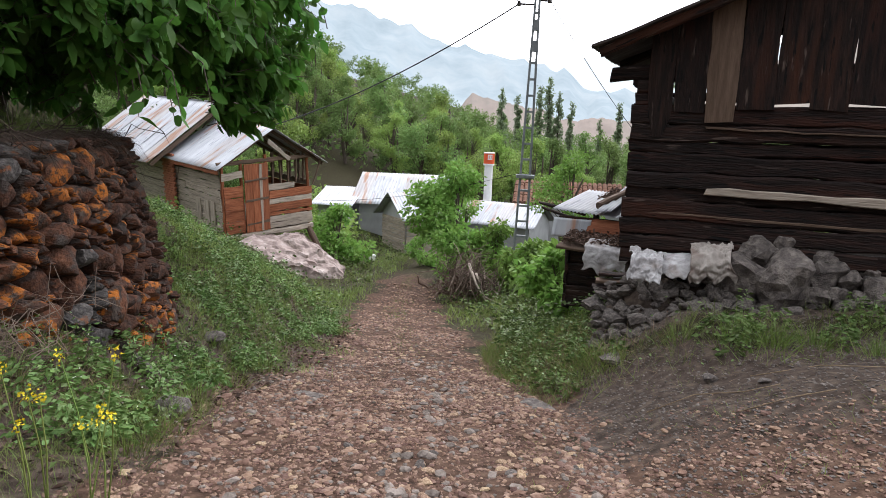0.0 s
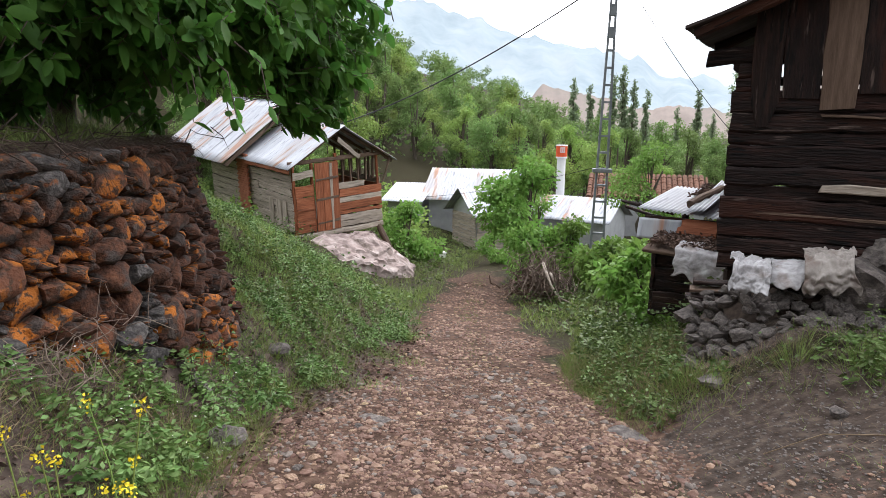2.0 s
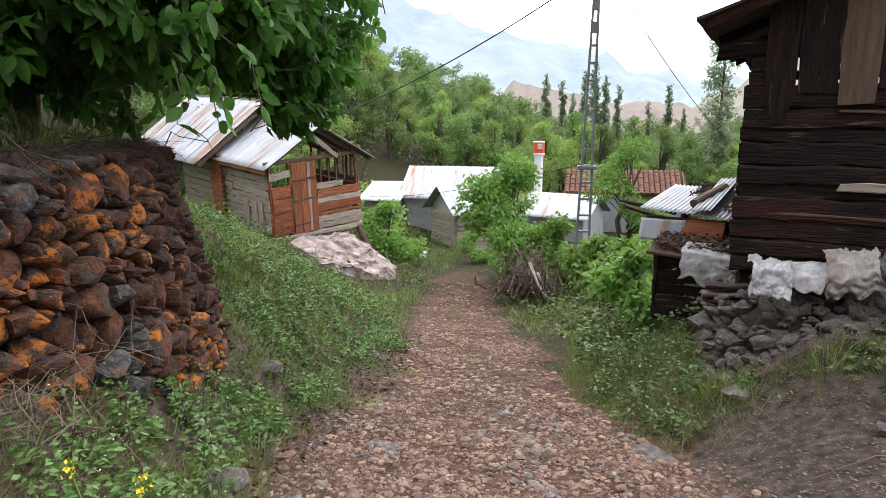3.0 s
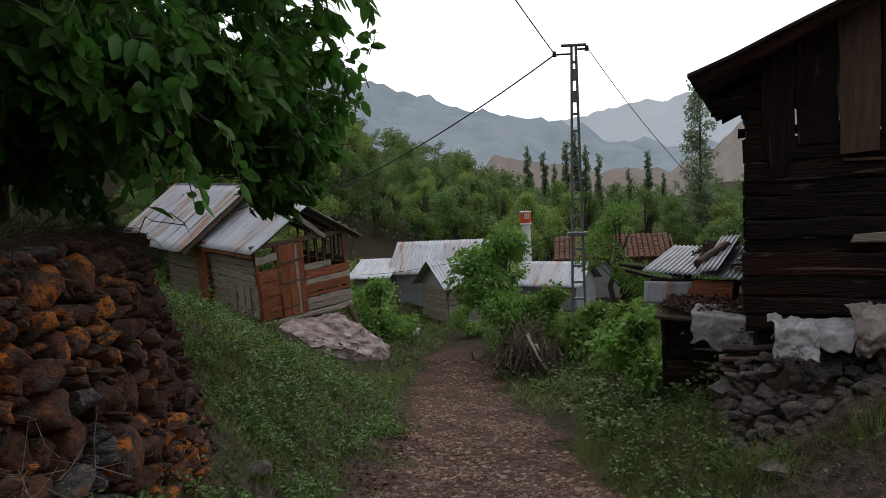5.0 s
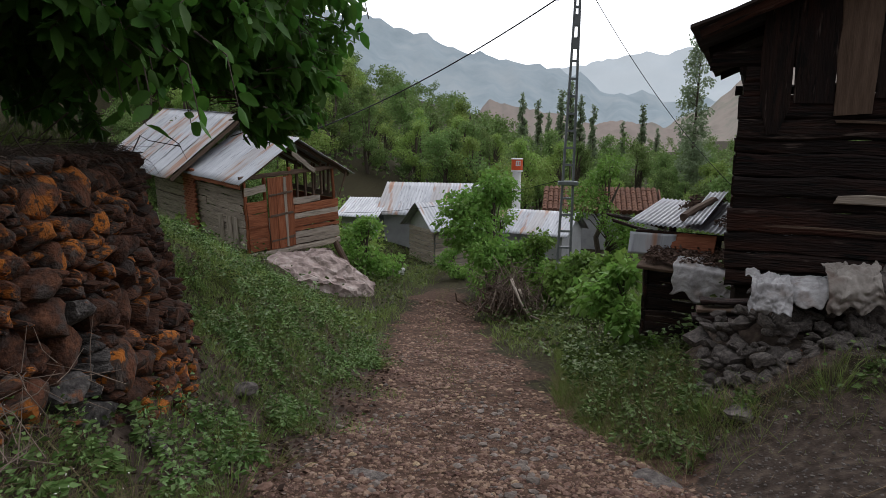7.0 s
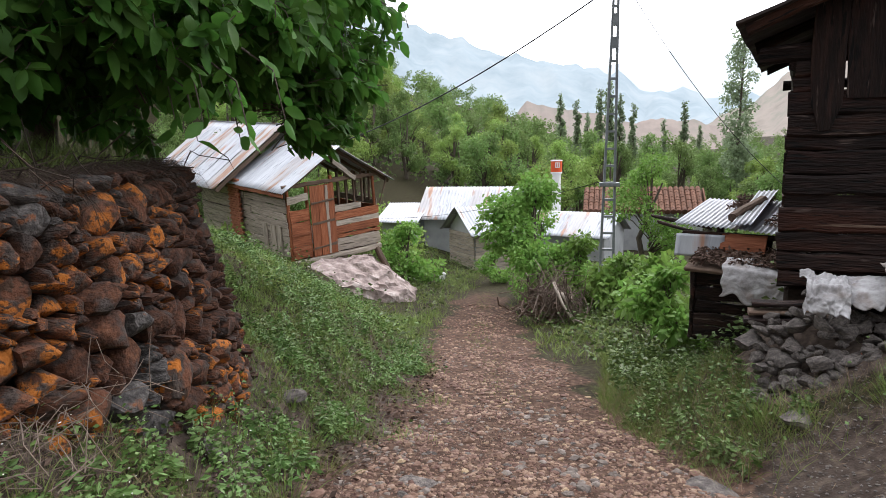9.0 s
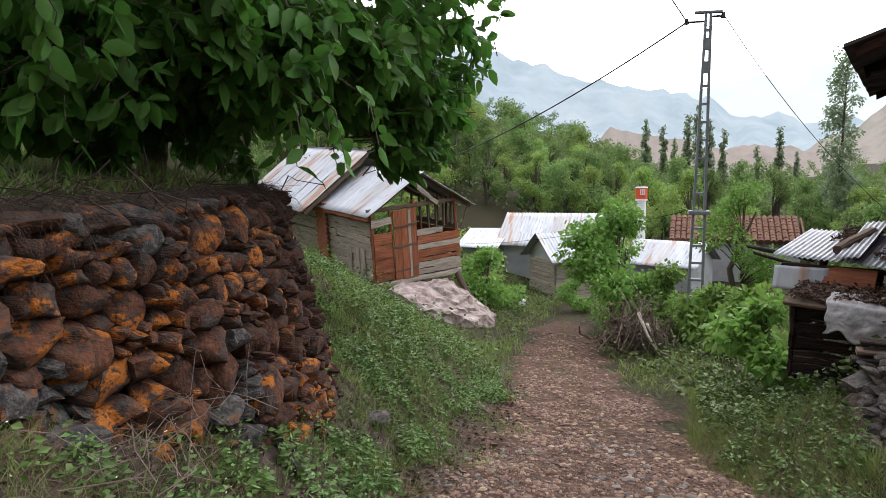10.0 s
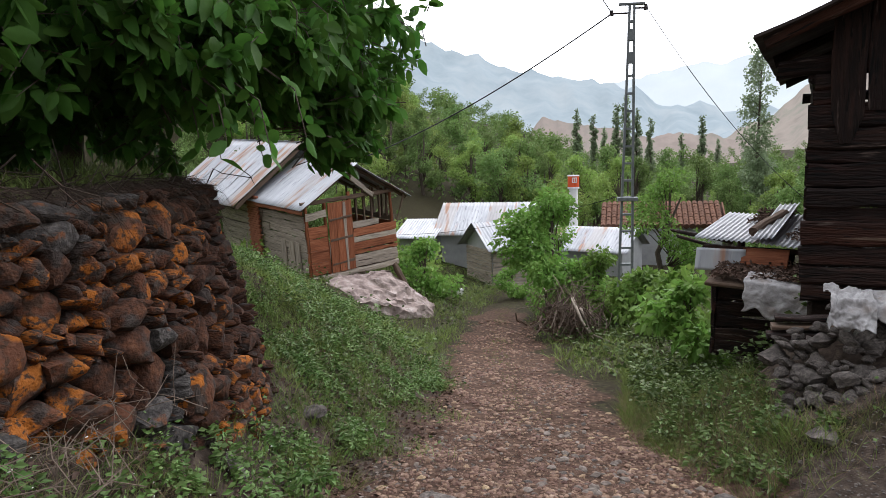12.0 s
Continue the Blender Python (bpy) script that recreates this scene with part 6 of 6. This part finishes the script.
x, y = scatter(70000, -7, -1.2, 1.0, 13, lambda x, y: bank_left(x, y) * (0.03 + 0.97 * clump(x, y, 1.3)))
weeds("weeds", "low leafy weeds on the shaded bank", x, y, 0.3, 0.062, M_WEED)
x, y = scatter(9000, 0.5, 6, 4.6, 12.5, lambda x, y: bank_right(x, y) * clump(x, y, 4.0))
weeds("weeds", "leafy nettles and weeds below the barn", x, y, 0.42, 0.055, M_WEED)
x, y = scatter(4500, 0.4, 2.6, 9.0, 14.0, lambda x, y: 0.8 * smooth_step(0, 0.5, lane_off(x, y)))
weeds("weeds", "tall leafy weeds below the slumped store", x, y, 0.65, 0.09, M_WEED)
x, y = scatter(30000, -15, 8, 13, 36, lambda x, y: smooth_step(0.1, 1.0, lane_off(x, y)) * patchy(x, y, 0.8, 3.0) * np.where((x < -5.6) & (x > -10.5) & (y > 16.5) & (y < 23), 0.08, 1.0))
weeds("weeds", "leafy weeds in the hollow", x, y, 0.7, 0.13, M_WEED)
x, y = scatter(2600, -3.4, -1.3, 1.6, 5.4, lambda x, y: bank_left(x, y) * 0.5)
ob = weeds("blossom", "tiny white blossoms among the weeds", x, y, 0.3, 0.018, M_PETAL)
# hanging dry grass and green tufts on the wall top
n = 5200
s = rng.uniform(0.5, 8.9, n)
fx = np.array([wall_frame(v) for v in s])
nx, ny = np.sin(np.radians(fx[:, 2])), -np.cos(np.radians(fx[:, 2]))
ins = rng.uniform(-0.75, -0.2, n) - 0.3 * smooth_step(4.6, 6.6, s)
c = np.stack([fx[:, 0] + nx * ins, fx[:, 1] + ny * ins, np.full(n, 1.78) + 0.05 * rng.random(n)], 1)
w = np.stack([nx + rng.normal(0, 0.5, n), ny + rng.normal(0, 0.5, n), rng.normal(0.1, 0.5, n)], 1)
tagged(part("dry_grass", leaf_cloud("dry_grass", c, w, rng.uniform(0.15, 0.55, n), M_ROOT_SHADED, 0.014, "blade", 1.1), None), "dry straw-coloured grass hanging over the wall top", "grass", kind="stuff")
x, y = scatter(22000, -8, -2.9, 0, 5.8, lambda x, y: behind_wall(x + 0.45, y) * patchy(x, y, 1.5))
blades("grass", "long grass on the terrace behind the wall", x, y, 0.15, 0.45, 0.03, M_GRASS, 0.5)
x, y = scatter(5000, -3.1, -2.2, 1.8, 3.6, lambda x, y: ~behind_wall(x, y) * 0.7)
blades("dry_grass", "dry stalks and litter at the wall's foot", x, y, 0.08, 0.3, 0.04, M_STRAW, 1.2)


def mustard(px, py, seed):
    rr = random.Random(seed)
    ob = thing("mustard_plant", "thin wild mustard plant with yellow blossoms", "wildflower", pose(px, py, float(ground_z(px, py))), "yellow wildflowers")
    vs, fs, heads = [], [], []
    for _ in range(2):
        q = Vector((rr.uniform(-0.14, 0.14), rr.uniform(-0.12, 0.12), rr.uniform(0.4, 0.8)))
        tube_into(vs, fs, [(0, 0, -0.02), q * 0.5 + Vector((0.02, 0, 0.03)), q], [0.005, 0.004, 0.003], 4)
        heads.append(q)
    part("stem", mesh_of("stem", vs, fs, M_GRASS), None, ob)
    c = np.concatenate([np.array(h) + rng.normal(0, 0.018, (18, 3)) for h in heads])
    part("blossom", leaf_cloud("blossom", c, rng.normal(size=c.shape), rng.uniform(0.012, 0.022, len(c)), M_YELLOW, 0.9, "quad", 0), None, ob, "bright yellow blossom")


for k, (px, py) in enumerate([(-0.82, 1.25), (-1.02, 1.4), (-1.0, 1.0), (-1.12, 1.22), (-1.3, 1.75)]):
    mustard(px, py, 70 + k)


TINY_V = [np.array([(0.5, 0, 0), (0, 0.5, 0), (-0.5, 0, 0), (0, -0.5, 0), (0, 0, 0.36), (0, 0, -0.3)]) * rng.uniform(0.7, 1.3, (6, 3)) + rng.normal(0, 0.07, (6, 3)) for _ in range(12)]
TINY_F = [np.array([(0, 1, 4), (1, 2, 4), (2, 3, 4), (3, 0, 4), (1, 0, 5), (2, 1, 5), (3, 2, 5), (0, 3, 5)])] * 12


def gravel(name, label, x, y, size, material, tiny=False):
    n = len(x)
    base = TINY_V if tiny else [np.array([v.co[:] for v in m.vertices]) for m in LOW_STONES]
    tri = TINY_F if tiny else [np.array([p.vertices[:] for p in m.polygons]) for m in LOW_STONES]
    vs, fs, count = [], [], 0
    z = ground_z(x, y)
    for k in range(n):
        j = k % len(base)
        a, s = rng.random() * 6.283, size[k]
        ca, sa = math.cos(a), math.sin(a)
        v = base[j] * np.array([s * 1.25, s, s * 0.8])
        vs.append(np.stack([v[:, 0] * ca - v[:, 1] * sa + x[k], v[:, 0] * sa + v[:, 1] * ca + y[k], v[:, 2] + z[k] + s * 0.1], 1))
        fs.append(tri[j] + count)
        count += len(v)
    return tagged(part(name, mesh_of(name, np.concatenate(vs), np.concatenate(fs), material), None), label, "gravel", kind="stuff")


x, y = scatter(110000, -5.5, 5.5, 0.6, 24, lambda x, y: np.maximum(1 - smooth_step(-0.5, 0.4, lane_off(x, y)), 0.6 * near_gravel(x, y)) * (0.12 + 0.88 * clump(x, y, 6.0)) * np.clip(1.35 - y / 15, 0.3, 1))
gravel("gravel", "loose reddish gravel covering the lane", x, y, rng.uniform(0.016, 0.05, len(x)) * (1 + 0.7 * (rng.random(len(x)) > 0.92)) * (1 + y / 22), M_PEBBLE)
x, y = scatter(12000, 1.0, 7, 0.8, 7, lambda x, y: smooth_step(-0.4, 0.2, lane_off(x, y)) * 0.8)
gravel("gravel", "scattered small stones on bare dark earth", x, y, rng.uniform(0.012, 0.04, len(x)), M_STONE)
# larger stones bedded in the lane
for k in range(280):
    y0 = 1.2 + 9 * R.random() ** 1.2
    x0 = float(np.interp(y0, LANE_Y, LANE_X)) + R.uniform(-1.0, 1.0) * float(np.interp(y0, LANE_Y, LANE_W)) * 0.95
    s = R.uniform(0.05, 0.11)
    stone_at("stone", pose(x0, y0, float(ground_z(x0, y0)) + s * 0.02, R.uniform(-15, 15), R.uniform(-15, 15), R.uniform(0, 360)) @ Matrix.Diagonal((s * 1.3, s, s * 0.6, 1)), M_PEBBLE if R.random() < 0.65 else M_STONE, ground)

x, y = scatter(22000, -5.0, 3.4, 0.8, 18, lambda x, y: (1 - smooth_step(-0.4, 0.2, lane_off(x, y))) * patchy(x, y, 1.4, 5.0) ** 2 * np.clip(1.3 - y / 15, 0.2, 1))
gravel("gravel", "loose grey stones strewn over the lane", x, y, rng.uniform(0.02, 0.06, len(x)) * (1 + 0.8 * (rng.random(len(x)) > 0.92)), M_GREYPEBBLE)
x, y = scatter(9000, -3.2, 6.0, 0.8, 9, lambda x, y: np.where(lane_off(x, y) > -0.6, 0.6, 0.12))
n = len(x)
w = np.stack([rng.normal(size=n), rng.normal(size=n), rng.normal(0, 0.12, n)], 1)
tagged(part("litter", leaf_cloud("litter", np.stack([x, y, ground_z(x, y) + 0.012], 1), w, rng.uniform(0.03, 0.12, n), M_STRAW, 0.06, "blade", 0.02), None), "dry stalks and straw littered on the earth", "litter", kind="stuff")

x, y = scatter(26000, 0.3, 3.0, 5.6, 11, lambda x, y: 0.6 * bank_right(x, y))
blades("dry_grass", "thin straw-coloured grass among the green", x, y, 0.15, 0.5, 0.014, M_STRAW, 0.6)
tufts("dry_grass", "dry straw-coloured stalks among the weeds", M_STRAW, [(1.45, 7.1, 110, 0.6, 0.15), (2.1, 6.8, 70, 0.5, 0.14), (0.9, 7.9, 50, 0.5, 0.12), (2.6, 6.6, 60, 0.5, 0.14)], 5.0, 0.5, 0.018)

x, y = scatter(20000, -6.5, -0.6, 1.5, 13, lambda x, y: smooth_step(-0.4, 0.1, lane_off(x, y)) * (1 - 0.8 * clump(x, y)) * ~behind_wall(x, y))
n = len(x)
w = np.stack([rng.normal(size=n), rng.normal(size=n), rng.normal(0.1, 0.25, n)], 1)
tagged(part("leaf_litter", leaf_cloud("leaf_litter", np.stack([x, y, ground_z(x, y) + 0.02], 1), w, rng.uniform(0.03, 0.09, n), M_LITTER, 0.55, "quad", 0.05), None), "brown dead leaves littered on the bank", "litter", kind="stuff")
tr = random.Random(77)
bank_tufts = []
for k in range(40):
    cy = tr.uniform(2.2, 12.5)
    cx = float(np.interp(cy, LANE_Y, LANE_X)) - float(np.interp(cy, LANE_Y, LANE_W)) - tr.uniform(0.05, 2.6)
    if bool(behind_wall(np.array(cx - 0.25), np.array(cy))):
        continue
    bank_tufts.append((cx, cy, tr.randint(40, 110), tr.uniform(0.18, 0.42), 0.1))
tufts("tall_grass", "green grass tufts on the lane's bank", M_GRASS, bank_tufts)

x, y = scatter(90000, -3.2, 5.4, 0.6, 9, lambda x, y: np.maximum(1 - smooth_step(-0.3, 0.35, lane_off(x, y)), 0.7 * near_gravel(x, y)) * (0.25 + 0.75 * patchy(x, y, 3.3, 2.0)) * np.clip(1.3 - y / 9, 0.2, 1))
gravel("gravel", "fine reddish grit between the larger stones", x, y, rng.uniform(0.012, 0.034, len(x)), M_PEBBLE, True)
x, y = scatter(16000, -3.0, -0.55, 0.5, 3.8, lambda x, y: smooth_step(-0.35, 0.2, np.interp(y, LANE_Y, LANE_X) - np.interp(y, LANE_Y, LANE_W) - x) * (0.35 + 0.65 * patchy(x, y, 3.0)) * ~behind_wall(x, y))
blades("grass", "long green grass at the lane's edge", x, y, 0.1, 0.34, 0.022, M_GRASS, 0.45)

x, y = scatter(3200, -4.0, 4.6, 0.8, 15, lambda x, y: np.maximum(1 - smooth_step(-0.6, 0.2, lane_off(x, y)), 0.25 * near_gravel(x, y)) * clump(x, y, 8.0))
gravel("rubble", "pale angular stones lying loose on the lane", x, y, rng.uniform(0.05, 0.12, len(x)) * (1 + 0.5 * (rng.random(len(x)) > 0.93)), M_PEBBLE)
x, y = scatter(700, -1.2, 2.2, 2.0, 9, lambda x, y: np.exp(-((x - np.interp(y, LANE_Y, LANE_X) - 0.35) / 0.35) ** 2))
gravel("rubble", "grey stones washed bare along the middle of the lane", x, y, rng.uniform(0.05, 0.14, len(x)), M_GREYPEBBLE)
x, y = scatter(26000, -9.0, -2.6, 7.5, 19, lambda x, y: smooth_step(0.3, 1.2, lane_off(x, y)) * clump(x, y, 2.6))
blades("grass", "long bright grass on the slope below the shed", x, y, 0.18, 0.46, 0.03, M_GRASS, 0.5)

x, y = scatter(9000, -2.6, 4.4, -6, 0.7, lambda x, y: 0.25 + 0.75 * (1 - smooth_step(-0.3, 0.35, lane_off(x, y))))
gravel("gravel", "reddish gravel on the upper lane", x, y, rng.uniform(0.02, 0.06, len(x)), M_PEBBLE, True)
x, y = scatter(9000, -7.0, -0.6, -6, 0.7, lambda x, y: smooth_step(-0.2, 0.4, np.interp(y, LANE_Y, LANE_X) - np.interp(y, LANE_Y, LANE_W) - x) * patchy(x, y, 1.9))
blades("grass", "green grass beside the upper lane", x, y, 0.08, 0.25, 0.05, M_GRASS, 0.5)


def leafy_plants(name, label, places, leaf, material):
    """Bushy weeds in one mesh; each place is x, y, radius, height, leaves."""
    cs, ws, ss = [], [], []
    for cx, cy, r, h, m in places:
        a, f = rng.random(m) * 6.283, rng.random(m)
        rad = r * np.sqrt(rng.random(m)) * (1.05 - 0.6 * f)
        x, y = cx + rad * np.cos(a), cy + rad * np.sin(a)
        cs.append(np.stack([x, y, ground_z(x, y) + 0.02 + h * f], 1))
        ws.append(np.stack([np.cos(a), np.sin(a), rng.normal(0.15, 0.3, m)], 1))
        ss.append(rng.uniform(0.6, 1.3, m) * leaf * (1.1 - 0.4 * f))
    tagged(part(name, leaf_cloud(name, np.concatenate(cs), np.concatenate(ws), np.concatenate(ss), material, 0.5, "quad", 0.25), None), label, "weeds", kind="stuff")


pl = random.Random(31)
left_plants, right_plants, tall_tufts = [], [], []
while len(left_plants) < 210:
    cy = 2.0 + 12 * pl.random() ** 1.2
    off = pl.uniform(0.15, 4.2) ** 1.0
    cx = float(np.interp(cy, LANE_Y, LANE_X)) - float(np.interp(cy, LANE_Y, LANE_W)) - off
    if bool(behind_wall(np.array(cx - 0.2), np.array(cy))) or pl.random() > 0.08 + 0.92 * float(clump(np.array(cx), np.array(cy), 1.3)):
        continue
    left_plants.append((cx, cy, pl.uniform(0.09, 0.24), pl.uniform(0.1, 0.4), pl.randint(40, 110)))
    if len(left_plants) % 3 == 0:
        tall_tufts.append((cx + 0.2, cy + 0.1, pl.randint(40, 90), pl.uniform(0.2, 0.45), 0.09))
while len(right_plants) < 60:
    cx, cy = pl.uniform(0.6, 6.0), pl.uniform(5.6, 11)
    if pl.random() > float(bank_right(np.array(cx), np.array(cy))):
        continue
    right_plants.append((cx, cy, pl.uniform(0.08, 0.2), pl.uniform(0.15, 0.45), pl.randint(40, 90)))
leafy_plants("weeds", "bushy green weeds standing on the bank", left_plants, 0.075, M_WEED)
leafy_plants("weeds", "bushy green weeds below the barn", right_plants + [(cx, 5.9 + 0.35 * pl.random(), pl.uniform(0.12, 0.24), pl.uniform(0.15, 0.4), 90) for cx in (3.25, 3.55, 3.8, 4.4, 4.9, 5.4, 5.9)], 0.085, M_WEED)
tufts("tall_grass", "tall grass tufts among the bank's weeds", M_GRASS, tall_tufts)
tufts("tall_grass", "rank grass crowning the dry stone wall", M_GRASS, [(float(np.interp(cy, WALL_Y, WALL_X)) - pl.uniform(0.62, 1.3), cy, 60, pl.uniform(0.2, 0.5), 0.12) for cy in np.linspace(2.2, 5.4, 46)], 4.0, 0.5)
